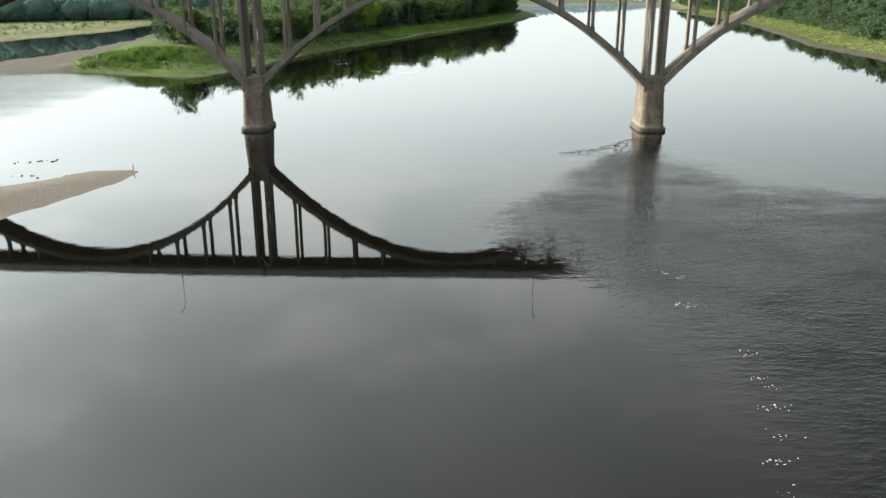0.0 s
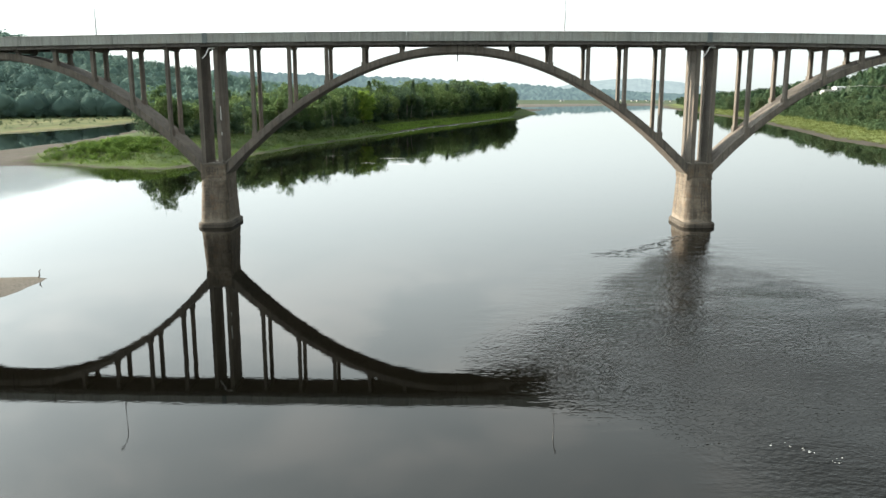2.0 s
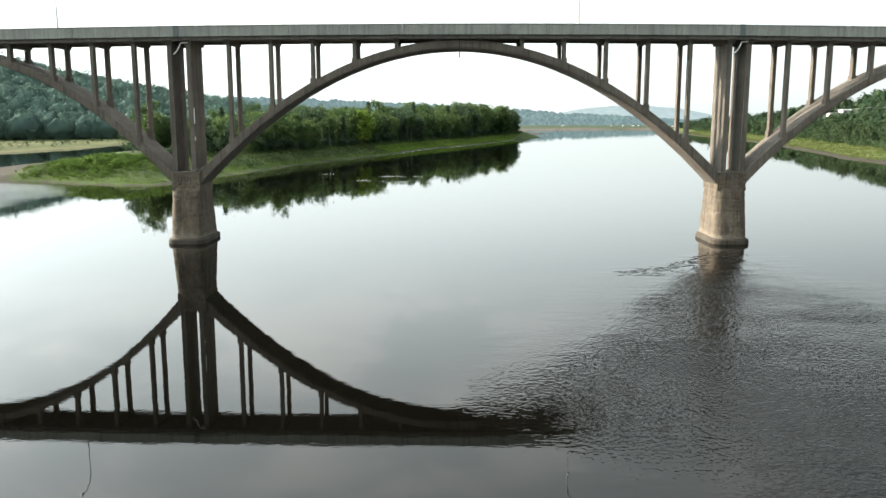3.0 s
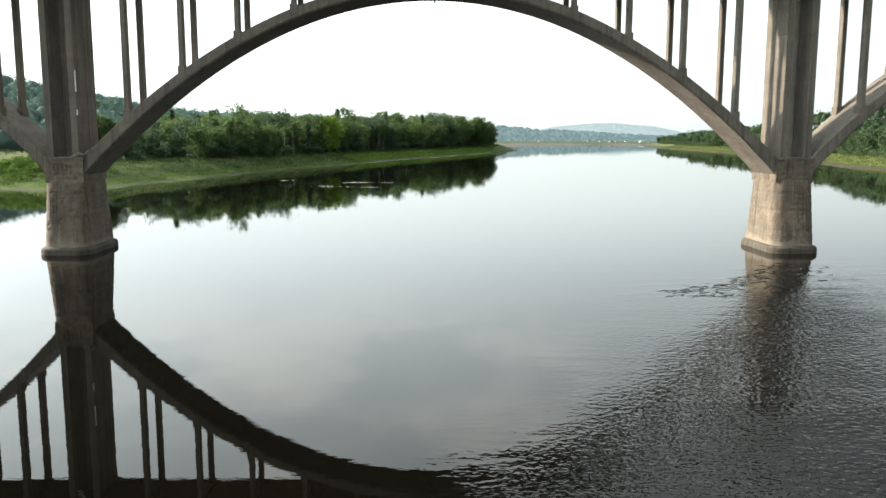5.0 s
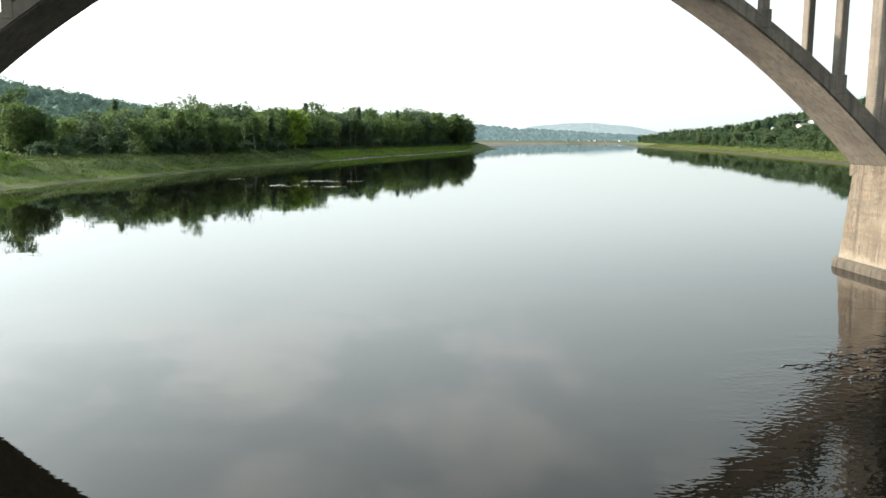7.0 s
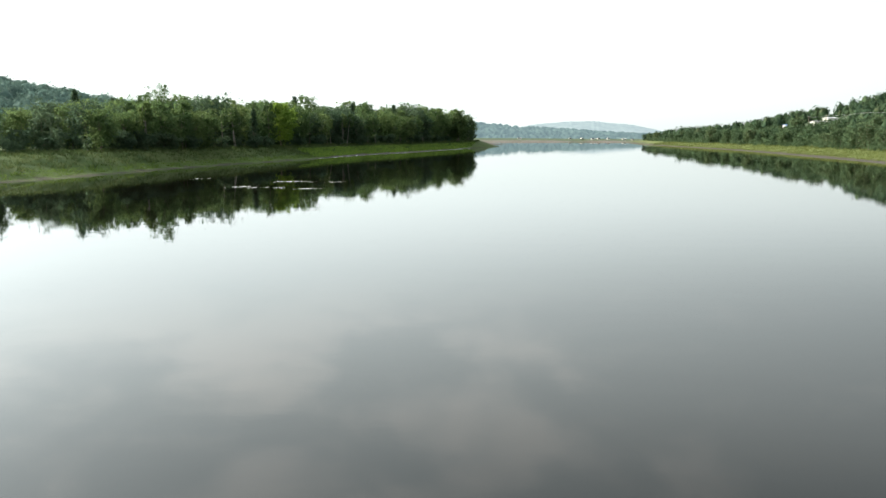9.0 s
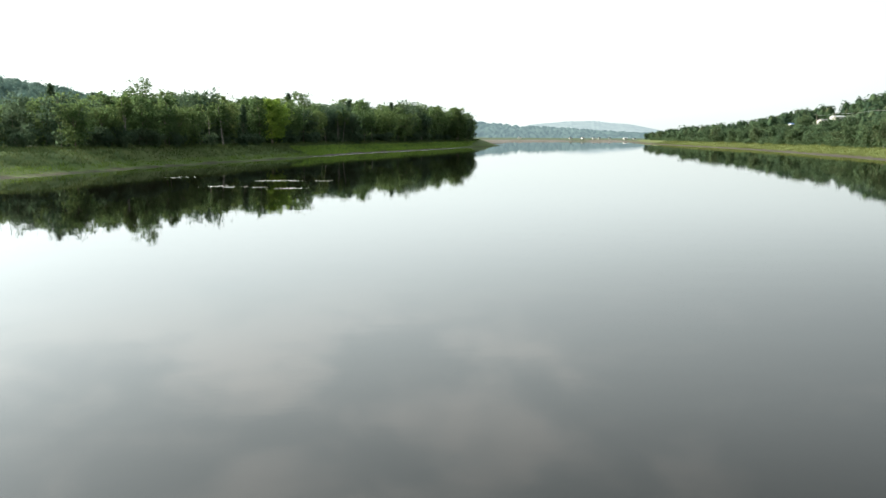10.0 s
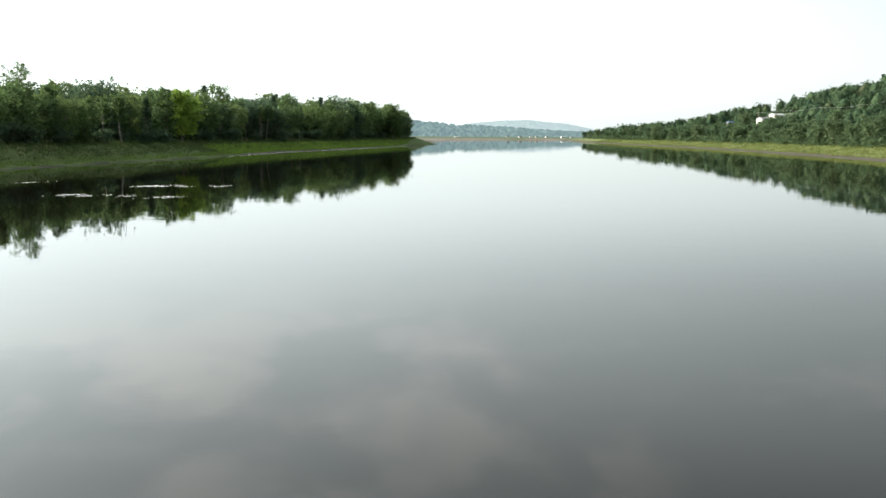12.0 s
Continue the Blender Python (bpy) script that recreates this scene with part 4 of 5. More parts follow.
conifer = tree("conifer", 6, 15.0, 2.4, 1.8, LEAF_DARK, 90, 2600, 0.42, "dark narrow spruce among the broadleaf trees", spire=True)
lime = tree("broadleaf_tree", 7, 13.0, 4.2, 2.0, LEAF_LIME, 110, 4600, 0.46, "bright yellow-green broadleaf tree in the wood")
poplar = tree("broadleaf_tree", 8, 18.5, 4.0, 3.5, LEAF, 60, 3600, 0.34, "tall open-crowned tree standing over the wood")
shrub = tree("shrub", 9, 3.6, 2.5, 0.1, LEAF_DARK, 40, 1300, 0.32, "dense dark shrub at the foot of the wood")
shrub["category"] = "shrub"
slim = [
    tree("slim_tree", 31, 11.0, 1.7, 4.6, LEAF, 34, 1100, 0.36, "slim young tree with a thin pale trunk at the wood's edge", bark=PALE_BARK),
    tree("slim_tree", 32, 12.5, 1.5, 5.6, LEAF, 30, 1000, 0.36, "slim young tree with a thin pale trunk at the wood's edge", bark=PALE_BARK),
]
bank_tree = [
    tree("bank_tree", 21, 8.5, 4.2, 0.8, LEAF_RIGHT, 80, 1600, 0.60, "rounded green bank tree above the grass"),
    tree("bank_tree", 22, 7.5, 4.4, 0.5, LEAF_RIGHT, 80, 1600, 0.60, "low bushy bank tree above the grass"),
    tree("bank_tree", 23, 10.5, 4.2, 1.2, LEAF_RIGHT, 80, 1600, 0.60, "taller green bank tree above the grass"),
]

# wood on the island
placed = []
tries = 0
shore_x = lambda y: float(np.interp(y, [192, 205, 230, 258, 290, 330, 378, 425, 482, 545, 610, 680], [-59, -55, -51, -44, -35, -23, -11, 6, 26, 43, 55, 62]))
while len(placed) < 205 and tries < 9000:
    tries += 1
    y = 262 + (655 - 262) * rng.random() ** 1.25
    inland = 13 + 42 * rng.random() ** 1.4
    x = shore_x(y) - inland * 1.12
    if x < -98 or (y < 300 and x < -62 - 0.2 * (300 - y) - 20):
        continue
    near = 4.8 + 0.004 * (y - 262)
    if any((x - a) ** 2 + (y - b) ** 2 < near ** 2 for a, b, _ in placed):
        continue
    placed.append((x, y, inland))
for x, y, inland in placed:
    k = rng.random()
    if k < 0.05:
        p = conifer
    else:
        p = broad[min(4, int(rng.random() * 5))]
    s = (0.78 + 0.16 * rng.random()) * (0.85 if inland < 17 else 1.0)
    s *= float(np.interp(y, [262, 300, 340, 420, 520, 640], [0.86, 0.90, 1.14, 1.24, 1.45, 1.4]))
    plant(p, x, y, s, group="trees of the island wood", sz=s * (0.9 + 0.2 * rng.random()))
for k in range(46):
    y = 545 + 150 * rng.random()
    x = shore_x(y) - 5 - 26 * rng.random()
    s = 0.95 + 0.25 * rng.random()
    plant(broad[int(rng.random() * 5)], x, y, s * float(np.interp(y, [545, 650, 695], [1.05, 1.0, 0.6])), group="trees of the island wood")
plant(poplar, -53.5, 296, 0.84, 20, "trees of the island wood")
plant(poplar, -56.0, 300, 0.80, 120, "trees of the island wood")
plant(lime, -32.5, 345, 1.2, 40, "trees of the island wood", sz=1.0)
plant(broad[2], -83.4, 258.5, 1.05, 75, "trees of the island wood", sz=1.0)
for k in range(90):
    y = 240 + 410 * rng.random()
    x = shore_x(y) - (10.5 + 5 * rng.random()) * 1.12
    if y < 262:
        x -= 9
    plant(shrub, x, y, 0.55 + 0.6 * rng.random(), group="shrubs along the wood")
for x, y, s in ((-80, 253, 0.78), (-85, 258, 0.72), (-76, 257, 0.70), (-90, 264, 0.75), (-82, 264, 0.8)):
    plant(broad[int(rng.random() * 5)], x, y, s, group="trees of the island wood")
for k in range(18):
    y = 268 + 250 * rng.random() ** 1.3
    x = shore_x(y) - (12.0 + 2.0 * rng.random()) * 1.12
    ob = plant(slim[k % 2], x, y, 0.75 + 0.3 * rng.random(), group="slim trees along the wood")
    ob.rotation_euler = (radians(rng.normal(0, 5)), radians(rng.normal(0, 6)), rng.random() * 6.28)
for x, y in ((-88, 300), (-84, 305), (-93, 308), (-79, 297), (-74, 290), (-97, 318), (-70, 282)):
    plant(broad[int(rng.random() * 5)], x, y, 0.66 + 0.16 * rng.random(), group="trees of the island wood")

# bank at +x
placed = []
tries = 0
while len(placed) < 210 and tries < 12000:
    tries += 1
    y = 235 + 700 * rng.random() ** 1.3
    d = 22 + 44 * rng.random() ** 1.6
    x = float(shore_right(y)) + d
    near = 3.6 + 0.003 * (y - 235)
    if any((x - a) ** 2 + (y - b) ** 2 < near ** 2 for a, b in placed):
        continue
    placed.append((x, y))
for x, y in placed:
    s = (0.75 + 0.4 * rng.random()) * float(np.interp(y, [235, 600, 750], [1.0, 1.0, 0.75]))
    plant(bank_tree[int(rng.random() * 3)], x, y, s, group="trees on the far bank", sz=s * (0.9 + 0.25 * rng.random()))
for p in (*broad, *slim, conifer, lime, poplar, shrub, *bank_tree):
    remove(p)


def crown_heart(r, wide):
    """The dense inner mass of a crown, lumpy and open below."""
    n, m = 12, 6
    a = np.arange(n) * 2 * math.pi / n
    rings = []
    for k in range(m):
        f = k / (m - 1)
        w = wide * math.sin(math.pi * (0.20 + 0.73 * f)) * (0.72 + 0.50 * r.random(n))
        rings.append(np.stack([w * np.cos(a), w * np.sin(a), np.full(n, 0.08 + 0.82 * f) + r.normal(0, 0.02, n)], 1))
    v = np.concatenate(rings)
    i = np.arange(n * m).reshape(m, n)
    p, q = i[:-1], i[1:]
    p1, q1 = np.roll(p, -1, 1), np.roll(q, -1, 1)
    f = np.concatenate([np.stack([p, p1, q1], -1).reshape(-1, 3), np.stack([p, q1, q], -1).reshape(-1, 3)])
    return v, f


# woods that nobody could count: one joined mesh a hillside
def woods(name, label, spots, heights, mat, seed, leaves, leaf, spires=0.06, tumble=0.6, wide=0.36, heart=0.0):
    r = np.random.default_rng(seed)
    kinds = [crown_arrays(seed + k, 1.0, wide, 0.08, 30, leaves, leaf, tumble=tumble, puff=0.24)[:2] for k in range(5)]
    kinds += [crown_arrays(seed + 9, 1.0, 0.17, 0.08, 40, leaves, leaf, spire=True, tumble=0.6)[:2]]
    if heart:
        kinds = [join([k, crown_heart(r, heart * wide if i < 5 else 0.11)]) for i, k in enumerate(kinds)]
    vs, fs, n = [], [], 0
    z = ground_height(spots[:, 0], spots[:, 1])
    for (x, y), zz, h in zip(spots, z, heights):
        v, f = kinds[5] if r.random() < spires else kinds[r.integers(5)]
        a = r.random() * 6.283
        c, s = math.cos(a), math.sin(a)
        w = h * (0.85 + 0.4 * r.random())
        vv = np.stack([x + w * (v[:, 0] * c - v[:, 1] * s), y + w * (v[:, 0] * s + v[:, 1] * c), zz + h * v[:, 2]], 1)
        vs.append(vv)
        fs.append(f + n)
        n += len(v)
    return tagged(mesh_object(name, np.concatenate(vs), np.concatenate(fs), mat), label, "woods", kind="stuff")


def scatter(seed, count, fx, fy, keep=None):
    r = np.random.default_rng(seed)
    u, v = r.random(count), r.random(count)
    y = fy[0] + (fy[1] - fy[0]) * v
    lo, hi = fx(y)
    x = lo + (hi - lo) * u
    p = np.stack([x, y], 1)
    return p if keep is None else p[keep(x, y)]


r = np.random.default_rng(5)
clear = lambda x, y: ~((np.abs(x - 276) < 18) & (y > 570) & (y < 612)) & ~((np.abs(x - 273) < 18) & (y > 630) & (y < 674))
def stand(spots):
    """Lower growth in front of the houses."""
    seen = np.degrees(np.arctan2(spots[:, 0] - 4, spots[:, 1] - 110))
    gap = (((seen > 26.9) & (seen < 30.3)) | ((seen > 23.7) & (seen < 26.7))) & (spots[:, 1] < 672) & (spots[:, 1] > 330)
    return np.where(gap, 0.42, 1.0)


sp = scatter(31, 1250, lambda y: (shore_right(y) + 40, shore_right(y) + 150), (200, 1000), clear)
woods("hillside_woods", "dense green mixed wood climbing the hillside behind the bank", sp, (6.5 + 6.0 * r.random(len(sp)) ** 1.6) * stand(sp), LEAF_HILL, 40, 230, 0.078, 0.04, 0.6, 0.42, 0.60)
sp = scatter(35, 800, lambda y: (shore_right(y) + 140, shore_right(y) + 420), (200, 1000), clear)
woods("hilltop_woods", "mixed wood with dark conifers along the hilltop", sp, (7 + 7 * r.random(len(sp)) ** 1.6) * stand(sp), LEAF_HILL, 45, 130, 0.090, 0.10, 0.6, 0.40, 0.60)
foot = lambda y: np.interp(y, *MAIN_L) - np.interp(y, [150, 400, 520, 700, 1000], [130, 160, 25, 55, 48])
sp = scatter(32, 2700, lambda y: (foot(y) - 300, foot(y)), (380, 820))
sp = sp[np.abs(sp[:, 0]) < 0.62 * sp[:, 1] + 40]
woods("hill_woods", "hazy blue-green mixed wood covering the long hill", sp, 9 + 7 * r.random(len(sp)), LEAF_HAZED, 50, 230, 0.062, 0.05, 0.6, 0.50, 0.80)
sp = scatter(33, 700, lambda y: (foot(y) - 12, foot(y) + 5), (330, 620))
woods("hill_scrub", "low scrub and young trees along the foot of the hill", sp, 3.5 + 4.5 * r.random(len(sp)), LEAF_HAZED, 55, 130, 0.10, 0.1, 0.6, 0.5)
sp = scatter(34, 900, lambda y: (-330 + 0 * y, np.interp(y, *MAIN_L) - 12), (330, 545))
woods("flat_shrubs", "low green shrubs on the river flat", sp, 0.5 + 1.6 * r.random(len(sp)) ** 3, LEAF_HILL, 65, 60, 0.16, 0.0, 0.4, 0.9)


sp = scatter(37, 520, lambda y: (np.interp(y, [262, 330, 425, 545, 650], [-92, -80, -45, -12, 20]), np.interp(y, [262, 330, 425, 545, 650], [-58, -38, -9, 28, 44])), (258, 660))
woods("undergrowth", "dark leafy undergrowth beneath the trees of the island wood", sp, 2.2 + 2.6 * r.random(len(sp)), LEAF_DARK, 68, 110, 0.16, 0.0)


sp = scatter(39, 900, lambda y: (shore_right(y) + 19, shore_right(y) + 42), (215, 900))
woods("bank_undergrowth", "dense green scrub at the foot of the bank trees", sp, 1.6 + 2.4 * r.random(len(sp)), LEAF_RIGHT, 66, 110, 0.15, 0.0, 0.5, 0.6)


# low leafy mat on the island's knoll
ra = np.random.default_rng(38)
ang, rad = ra.random(640) * 6.283, ra.random(640) ** 0.6
sp = np.stack([-79 + 18 * rad * np.cos(ang), 216 + 14 * rad * np.sin(ang)], 1)
tall = (0.9 + 1.1 * ra.random(640)) * (1.25 - 0.85 * rad)
wet = ground_height(sp[:, 0], sp[:, 1]) > 0.45
woods("knoll_bushes", "low bright green bushes matted over the island's knoll", sp[wet], tall[wet], BUSH, 69, 170, 0.12, 0.0, 0.4, 0.6)


# grass tufts on the banks
def grass(name, label, spots, size, mat, seed, low=0.3, high=99.0):
    r = np.random.default_rng(seed)
    n = len(spots)
    z = ground_height(spots[:, 0], spots[:, 1])
    ok = (z > low) & (z < high)
    spots, z = spots[ok], z[ok]
    n = len(spots)
    k = 8
    base = np.repeat(np.stack([spots[:, 0], spots[:, 1], z - 0.05], 1), k, 0)
    base[:, :2] += r.normal(0, 0.45, (n * k, 2))
    a = r.random(n * k) * 6.283
    h = size * (0.4 + 0.9 * r.random(n * k)) * np.repeat(0.5 + r.random(n), k)
    side = np.stack([np.cos(a), np.sin(a), 0 * a], 1) * 0.07
    tip = base + np.stack([r.normal(0, 0.4, n * k) * h, r.normal(0, 0.4, n * k) * h, h], 1)
    v = np.stack([base - side, base + side, tip], 1).reshape(-1, 3)
    f = np.arange(3 * n * k).reshape(-1, 3)
    return tagged(mesh_object(name, v, f, mat), label, "grass", kind="stuff")


sp = scatter(71, 16000, lambda y: (np.interp(y, [192, 205, 230, 258, 290, 330, 378, 425, 482, 545, 610, 680], [-100, -95, -85, -75, -58, -45, -33, -15, 5, 24, 36, 44]), np.interp(y, [192, 205, 230, 258, 290, 330, 378, 425, 482, 545, 610, 680], [-59, -56, -52, -45, -36, -24, -12, 5, 25, 42, 54, 61])), (196, 660))
grass("island_grass", "tall green and straw-coloured grass on the island bank", sp, 0.55, GRASS, 72, 1.1)
grass("island_sedge", "lush bright green sedge close to the waterline", sp, 0.40, SEDGE, 75, 0.28, 1.15)
# lower bank's sunlit stretch, painted by a strip of these brighter blades
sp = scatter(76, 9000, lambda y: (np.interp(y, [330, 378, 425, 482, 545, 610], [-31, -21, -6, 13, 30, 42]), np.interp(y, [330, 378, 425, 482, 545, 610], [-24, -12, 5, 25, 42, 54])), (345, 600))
grass("island_reeds", "yellow-green grass, coloured brighter for sunlight on the island's lower bank", sp, 0.6, SUNLIT_GRASS, 77, 0.25, 2.6)
sp = scatter(73, 12000, lambda y: (shore_right(y) + 4, shore_right(y) + 32), (220, 760))
grass("bank_grass", "yellow-green meadow grass along the bank", sp, 0.45, HAY, 74)

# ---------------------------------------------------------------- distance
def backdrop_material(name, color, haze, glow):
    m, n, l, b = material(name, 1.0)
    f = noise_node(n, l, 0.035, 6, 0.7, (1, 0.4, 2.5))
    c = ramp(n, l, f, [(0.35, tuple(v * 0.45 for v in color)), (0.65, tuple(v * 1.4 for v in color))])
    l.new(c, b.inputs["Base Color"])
    # haze of the air in between is put in as an even blue-grey emission
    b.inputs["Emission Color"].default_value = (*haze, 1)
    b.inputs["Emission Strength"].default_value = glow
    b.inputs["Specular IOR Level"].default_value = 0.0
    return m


def far_hill(name, label, centre, dist, spread, height, mat, seed):
    """A long hill far off, as one swelling ridge with a ragged crest."""
    bm = bmesh.new()
    n, rows = 150, 7
    grid = []
    for i in range(n + 1):
        a = radians(centre - spread + 2 * spread * i / n)
        u = -1 + 2 * i / n
        crest = height * max(0.0, 1 - u * u) ** 0.9 * (1 + 0.06 * noise.noise((u * 5, seed, 0)) + 0.03 * noise.noise((u * 40, seed, 2)))
        col = []
        for k in range(rows):
            f = k / (rows - 1)
            d = dist + 500 * f
            col.append(bm.verts.new((d * math.sin(a), d * math.cos(a), -2 + (crest + 2) * math.sin(f * math.pi / 2))))
        grid.append(col)
    for a, c in zip(grid, grid[1:]):
        for k in range(rows - 1):
            bm.faces.new((a[k], c[k], c[k + 1], a[k + 1]))
    ob = part(name, bm, mat, None, "", True)
    return tagged(ob, label, "hill", kind="structure")


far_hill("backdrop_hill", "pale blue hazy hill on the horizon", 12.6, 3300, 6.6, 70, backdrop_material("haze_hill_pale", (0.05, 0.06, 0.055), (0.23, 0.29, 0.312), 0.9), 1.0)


def far_ridge():
    """The wooded ridge beyond the far shore: rows of rounded crowns under a ragged crest."""
    az = [-34, -20, -11, -3.5, 6, 8.5, 11.6, 14, 17.4, 20, 30]
    top = [48, 50, 46, 39, 26, 20, 17.5, 12.5, 9.5, 7.5, 7.5]
    n, rows = 1150, 34
    deg = np.linspace(-34, 30, n + 1)
    a = np.radians(deg)
    crest = np.interp(deg, az, top)
    rr = np.random.default_rng(8)
    f = np.linspace(0, 1, rows)[:, None]
    A, F = np.broadcast_to(a, (rows, n + 1)), np.broadcast_to(f, (rows, n + 1))
    depth = 1235 + 190 * F
    base = crest * F ** 0.8
    # crowns: domes about scattered stems
    across, along = A * 1300, F * 190
    lump = np.zeros_like(across)
    for ca, cl, r, h in zip(rr.uniform(across.min(), across.max(), 5200), rr.uniform(4, 190, 5200), rr.uniform(2.5, 5, 5200), rr.uniform(1.5, 5, 5200)):
        i0, i1 = np.searchsorted(across[0], (ca - r, ca + r))
        d2 = ((across[:, i0:i1] - ca) / r) ** 2 + ((along[:, i0:i1] - cl) / (1.4 * r)) ** 2
        lump[:, i0:i1] = np.maximum(lump[:, i0:i1], h * np.sqrt(np.clip(1 - d2, 0, 1)))
    z = np.where(F > 0, base + lump * np.minimum(1, 0.3 + crest / 25), 0.6)
    verts = np.stack([depth * np.sin(A), 60 + depth * np.cos(A), z], -1).reshape(-1, 3)
    idx_ = np.arange((n + 1) * rows).reshape(rows, n + 1)
    q = np.stack([idx_[:-1, :-1], idx_[:-1, 1:], idx_[1:, 1:], idx_[1:, :-1]], -1).reshape(-1, 4)
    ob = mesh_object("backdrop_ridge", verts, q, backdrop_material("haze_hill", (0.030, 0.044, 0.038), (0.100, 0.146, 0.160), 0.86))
    return tagged(ob, "hazy blue-green wooded ridge beyond the river", "hill", kind="structure")


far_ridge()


# ---------------------------------------------------------------- houses
SIDING = plain("white_siding", (0.52, 0.52, 0.50), 0.6)
ROOF_PALE = plain("pale_metal_roof", (0.42, 0.44, 0.46), 0.5, 0.2)
ROOF_DARK = plain("dark_shingle_roof", (0.12, 0.12, 0.13), 0.9)
PANE, *_, _b = material("window_pane", 0.08)
_b.inputs["Base Color"].default_value = (0.03, 0.035, 0.04, 1)
_b.inputs["Specular IOR Level"].default_value = 0.6


def house(x, y, turn, length, depth, height, roof_mat, label, roof_rise=1.3):
    h = tagged(empty("house", (x, y, settle(x, y) - 0.3)), label, "house", "houses on the bank")
    h.rotation_euler = (0, 0, radians(turn))
    L, D, H = length / 2, depth / 2, height
    part("wall", boxes((-L, L, -D, D, -1.5, H), bevel=0.02), SIDING, h)
    bm = bmesh.new()
    e = 0.4
    prof = [(-D - e, H), (0, H + roof_rise), (D + e, H), (D + e, H + 0.18), (0, H + roof_rise + 0.2), (-D - e, H + 0.18)]
    a = [bm.verts.new((-L - e, py, pz)) for py, pz in prof]
    c = [bm.verts.new((L + e, py, pz)) for py, pz in prof]
    for s in range(6):
        bm.faces.new((a[s], c[s], c[(s + 1) % 6], a[(s + 1) % 6]))
    for q in ((a[0], a[1], a[4], a[5]), (a[1], a[2], a[3], a[4])):
        bm.faces.new(q)
    for q in ((c[0], c[5], c[4], c[1]), (c[1], c[4], c[3], c[2])):
        bm.faces.new(q)
    bmesh.ops.recalc_face_normals(bm, faces=bm.faces)
    part("roof", bm, roof_mat, h)
    gable = bmesh.new()
    for px in (-L + 0.05, L - 0.05):
        v = [gable.verts.new((px, py, pz)) for py, pz in ((-D, H), (D, H), (0, H + roof_rise - 0.05))]
        gable.faces.new(v)
    part("gable", gable, SIDING, h)
    n = max(2, int(length / 4))
    for i in range(n):
        wx_ = -L + (i + 0.5) * length / n
        w = part("window", boxes((wx_ - 0.65, wx_ + 0.65, -D - 0.06, -D + 0.02, 0.9, 2.2)), SIDING, h)
        part("pane", boxes((wx_ - 0.55, wx_ + 0.55, -D - 0.08, -D - 0.04, 1.0, 2.1)), PANE, w)
    return h


ROOF_BLUE = plain("blue_metal_roof", (0.08, 0.15, 0.32), 0.5)
house(272.5, 606, 4, 8.0, 6, 2.5, ROOF_DARK, "white house with a dark roof on the wooded slope", 1.0)
house(280.6, 607, 4, 6.5, 6, 2.6, ROOF_PALE, "white house with a pale roof on the wooded slope", 0.7)
house(262.5, 664, 5, 6.0, 5, 2.2, ROOF_PALE, "low pale-roofed house half hidden by trees", 0.7)
house(272.5, 666, 5, 6.0, 5, 2.2, ROOF_PALE, "long low pale shed half hidden by trees", 0.6)
house(284.0, 672, 5, 4.0, 4, 2.6, ROOF_BLUE, "small shed with a blue roof among the trees", 0.8)
for a, d, lng, tall in ((8.2, 1195, 4.5, 1.2), (11.5, 1200, 2.6, 1.1), (12.3, 1200, 3.2, 1.5), (13.0, 1195, 4.0, 1.1), (13.35, 1200, 2.6, 1.2), (14.0, 1205, 2.6, 1.2), (15.0, 1190, 4.2, 1.7), (15.55, 1190, 2.4, 1.1)):
    house(d * math.sin(radians(a)), d * math.cos(radians(a)) + 30, 0, lng, 6, tall, ROOF_PALE if lng > 3.2 else ROOF_DARK, "small white house on the far shore", 0.6)


def utility_pole(x, y, h):
    p = tagged(empty("utility_pole", (x, y, settle(x, y))), "wooden utility pole with a crossarm above the trees", "utility pole", "poles along the bank road")
    part("pole", tube([(0, 0, -0.5), (0, 0, h * 0.4), (0, 0, h)], [0.17, 0.15, 0.11], 8), BARK, p)
    part("crossarm", boxes((-1.2, 1.2, -0.07, 0.07, h - 0.8, h - 0.65)), BARK, p)
    return p


POLES = [(234.9, 546, 13.2), (242.8, 541.6, 11.5), (240, 497, 10.5), (236, 462, 9.5), (240, 425, 9.5)]
tops = []
for x, y, h in POLES:
    utility_pole(x, y, h)
    tops.append((x, y, settle(x, y) + h - 0.6))
for a, c in zip(tops, tops[1:]):
    for off in (-1.0, 1.0):
        pts = []
        for k in range(9):
            f = k / 8
            pts.append((a[0] + (c[0] - a[0]) * f + off, a[1] + (c[1] - a[1]) * f, a[2] + (c[2] - a[2]) * f - 2.4 * f * (1 - f)))
        tagged(part("power_cable", tube(pts, 0.022, 4), STEEL), "thin grey power cable between the poles", "cable", "cables along the bank road")


# ---------------------------------------------------------------- foam and stones on the water
FOAM = plain("white_foam", (0.80, 0.81, 0.80), 0.6, 0.0, 0.08, 9.0)
STONE = plain("wet_river_stone", (0.10, 0.09, 0.08), 0.35, 0.0, 0.4, 2.0)


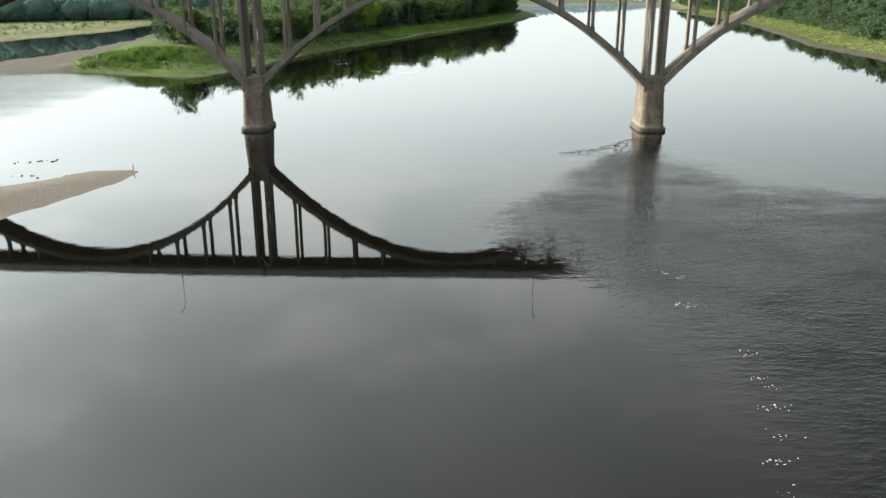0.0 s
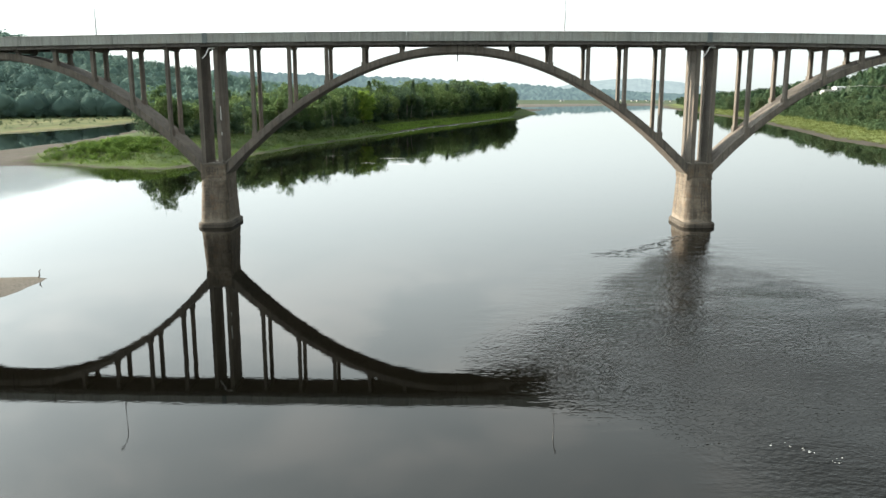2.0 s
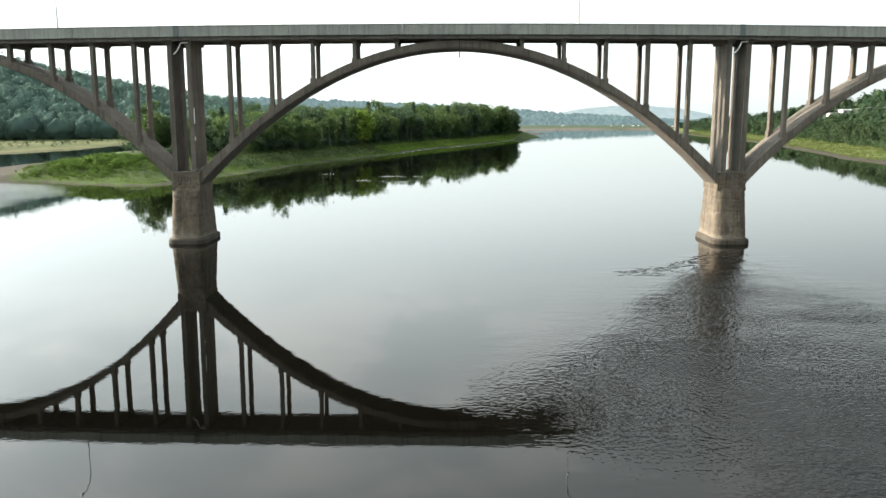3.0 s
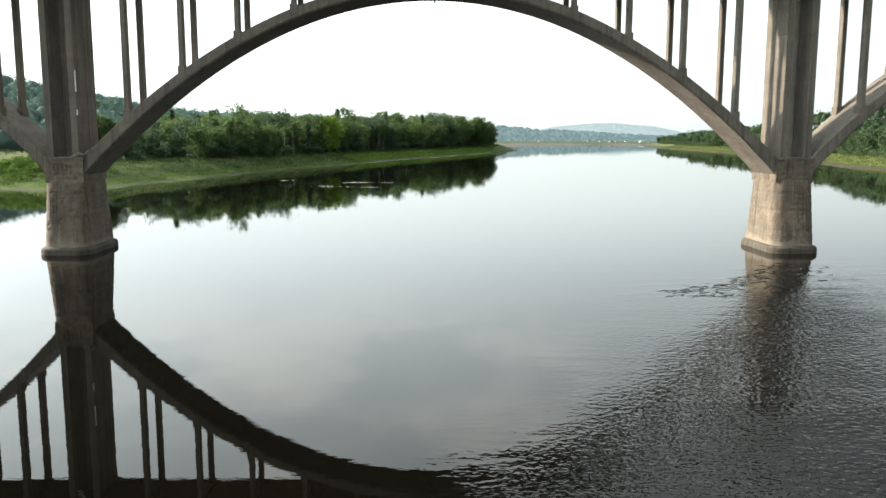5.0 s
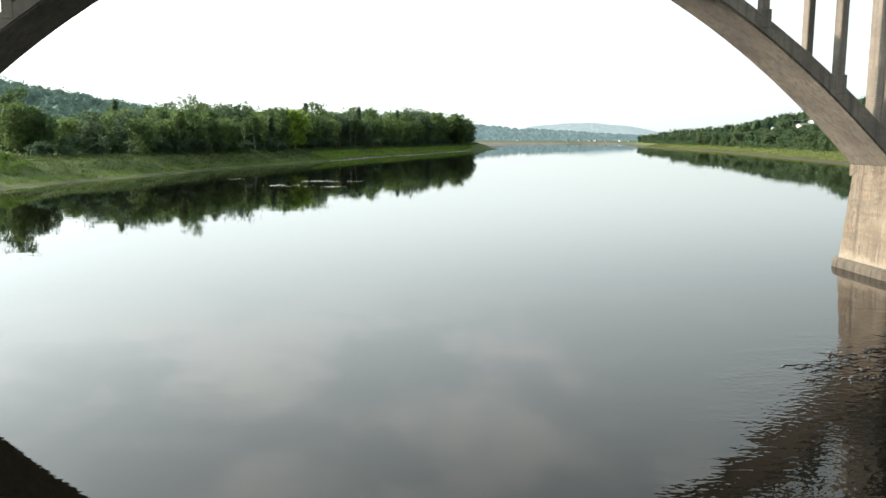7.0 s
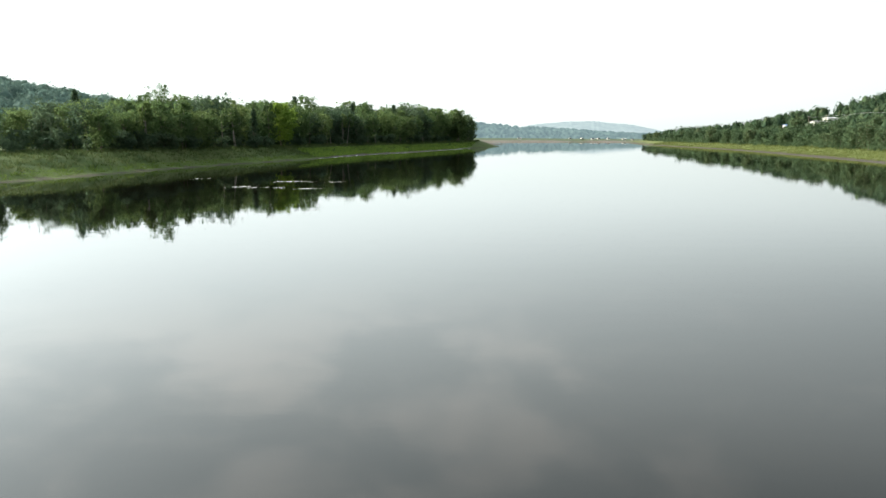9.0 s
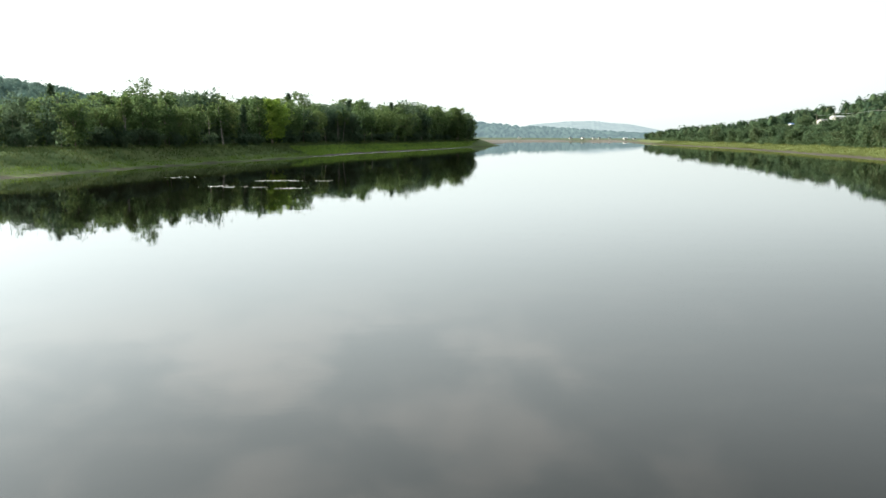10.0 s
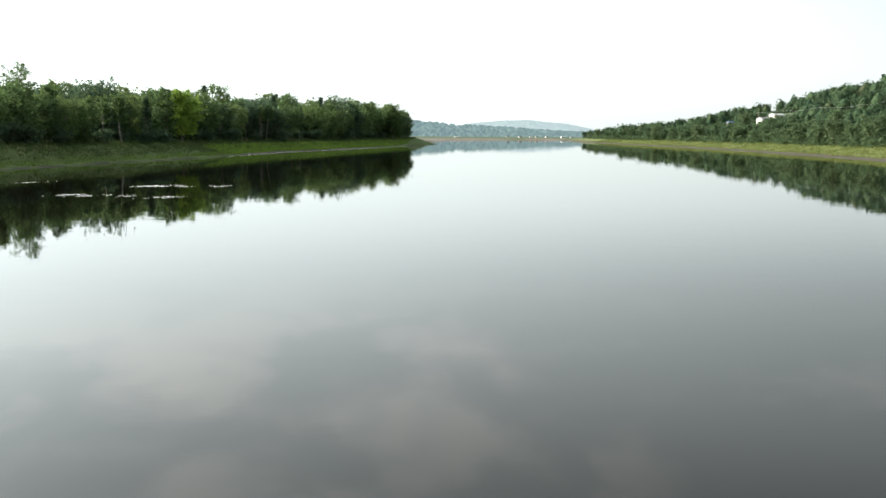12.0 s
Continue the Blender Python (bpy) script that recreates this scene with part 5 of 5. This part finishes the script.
def foam(name, label, spots, size, seed, long=2.2):
    """Flecks of foam lying on the water, each a low ragged cushion."""
    r = np.random.default_rng(seed)
    bits = []
    for x, y in spots:
        s = size * (0.4 + r.random())
        k = 7
        a = np.arange(k) * 2 * math.pi / k
        rad = s * (0.55 + 0.6 * r.random(k))
        ring = np.stack([x + long * rad * np.cos(a), y + rad * np.sin(a), np.full(k, 0.003)], 1)
        v = np.concatenate([ring, [[x, y, 0.012 + 0.08 * s]]])
        f = np.array([[i, (i + 1) % k, k] for i in range(k)])
        bits.append((v, f))
    v, f = join(bits)
    return tagged(mesh_object(name, v, f, FOAM), label, "foam", kind="stuff")


def river_stone(x, y, s, seed):
    bm = bmesh.new()
    bmesh.ops.create_icosphere(bm, subdivisions=2, radius=1.0)
    for v in bm.verts:
        k = 1 + 0.30 * noise.noise(v.co * 1.6 + Vector((seed, 0, 0)))
        v.co = Vector((v.co.x * s * 1.5 * k, v.co.y * s * k, v.co.z * s * 0.7 * k))
    ob = part("river_stone", bm, STONE, None, "", True)
    ob.location = (x, y, 0.1 * s)
    ob.rotation_euler = (0, 0, seed)
    return tagged(ob, "dark wet stone breaking the water surface", "stone", "stones in the shallows")


rs = np.random.default_rng(17)
for k in range(8):
    f = rs.random()
    river_stone(-49 + 9 * f + rs.normal(0, 0.6), 87.5 + 2.5 * f + rs.normal(0, 0.8), 0.06 + 0.10 * rs.random(), 7.0 * rs.random())
for k in range(12):
    f = rs.random()
    river_stone(-52.5 + 6.5 * f + rs.normal(0, 0.3), 96.0 + 2.0 * f + rs.normal(0, 0.3), 0.06 + 0.10 * rs.random(), 7.0 * rs.random())
tagged(part("driftwood_stick", tube([(-36.35, 91.35, 0.02), (-36.2, 91.3, 0.30), (-36.22, 91.28, 0.62), (-36.05, 91.3, 0.85)], [0.07, 0.06, 0.05, 0.02], 6), BARK), "short dark driftwood stick on the gravel bar's tip", "driftwood")

r = np.random.default_rng(90)
line = []
for ax, ay, n, w in ((15.2, 57.0, 4, 0.4), (16.4, 56.4, 5, 0.3), (17.4, 55.6, 5, 0.3), (16.2, 50.3, 16, 0.35), (16.7, 49.8, 10, 0.3), (17.6, 42.5, 8, 0.5), (17.3, 39.5, 9, 0.35), (17.9, 38.5, 7, 0.4), (17.0, 36.2, 14, 0.45), (16.0, 33.4, 9, 0.5), (15.0, 31.2, 12, 0.5), (14.6, 28.5, 12, 0.6), (15.2, 25.0, 12, 0.7)):
    for k in range(n):
        line.append((ax + r.normal(0, w), ay + r.normal(0, w * 0.6)))
foam("current_foam", "white foam flecks drifting along the current", line, 0.023, 91, 2.4)
line = []
for (ax, ay), (bx, by), n in (((-19, 208.5), (-8, 205), 16), ((-15, 221), (-6, 221), 14), ((-30, 228), (-27, 228), 2)):
    for k in range(n):
        f, lean = r.random(), r.normal(0, 0.9)
        for j in range(r.integers(4, 14)):
            g = r.normal(0, 0.55)
            line.append((ax + (bx - ax) * f + g, ay + (by - ay) * f + lean + 0.7 * g + r.normal(0, 0.15)))
foam("riffle_foam", "thin white lines of broken water on the riffle", line, 0.042, 92, 3.2)


# white flecks set just outside the island's waterline
line = []
for k in range(420):
    y = 338 + 190 * r.random()
    xs = shore_x(y) + np.linspace(-9, 9, 120)
    wet = np.nonzero(ground_height(xs, np.full(120, y)) < 0.0)[0]
    if len(wet):
        line.append((xs[wet[0]] + 0.2 + 0.5 * r.random(), y))
foam("shore_foam", "thin line of white flecks along the island's waterline", line, 0.09, 93, 3.0)


def bow_wave(seed):
    """Short low crests of the wave that the current raises against the pier, trailing off to -x."""
    r = np.random.default_rng(seed)
    bits = []
    for k in range(190):
        f = r.random() ** 0.9
        back = r.exponential(0.9)
        cx_, cy_ = 27.5 - 12.5 * f + 0.9 * back + r.normal(0, 0.3), 114.2 - 12.0 * f - 0.8 * back - 1.6 * math.sin(math.pi * f) + r.normal(0, 0.35)
        lng, wid, hgt = 0.2 + 0.5 * r.random() ** 2, 0.08 + 0.08 * r.random(), 0.014 + 0.020 * r.random()
        n, m = 12, 5
        u = np.linspace(-1, 1, n)
        bend = 0.25 * r.normal() * u ** 2 + 0.06 * np.sin(7 * u + r.random() * 6)
        w = np.linspace(-1, 1, m)
        U, W = np.meshgrid(u, w, indexing="ij")
        lean = math.radians(30 + r.normal(0, 14))
        px, py = lng * U, wid * W * (1.1 - np.abs(U)) + bend[:, None]
        z = hgt * np.cos(W * math.pi / 2) * (1 - U ** 2) + 0.002
        v = np.stack([cx_ + px * math.cos(lean) - py * math.sin(lean), cy_ + px * math.sin(lean) + py * math.cos(lean), z], -1).reshape(-1, 3)
        i = np.arange(n * m).reshape(n, m)
        bits.append((v, np.stack([i[:-1, :-1], i[1:, :-1], i[1:, 1:], i[:-1, 1:]], -1).reshape(-1, 4)))
    v, f = join(bits)
    return tagged(mesh_object("bow_wave", v, f, WATER, smooth=True), "short dark wave crests trailing from the pier", "waves", kind="stuff")


bow_wave(61)

# ---------------------------------------------------------------- small things on the bridge
# white tubes added in place of bright sky showing between the pier walls
on_bridge(part("drain_pipe", tube([(-27.11, 119.62, 14.55), (-27.12, 119.62, 13.7), (-27.12, 119.64, 12.9)], 0.055, 8), WHITEPIPE, None, "white tube standing in for the sky seen between the pier walls"))
on_bridge(part("drain_pipe", tube([(-27.11, 119.64, 11.5), (-27.12, 119.64, 11.05)], 0.05, 8), WHITEPIPE, None, "short white tube standing in for sky lower in the same gap"))
tagged(part("driftwood_branch", tube([(-27.75, 119.45, 7.80), (-27.35, 119.42, 7.86), (-27.05, 119.38, 8.10), (-26.75, 119.36, 7.92), (-26.45, 119.35, 8.15), (-26.10, 119.34, 8.52)], [0.05, 0.06, 0.055, 0.06, 0.045, 0.02], 7), PALE_BARK), "bleached bent branch lodged on the pier block", "branch")
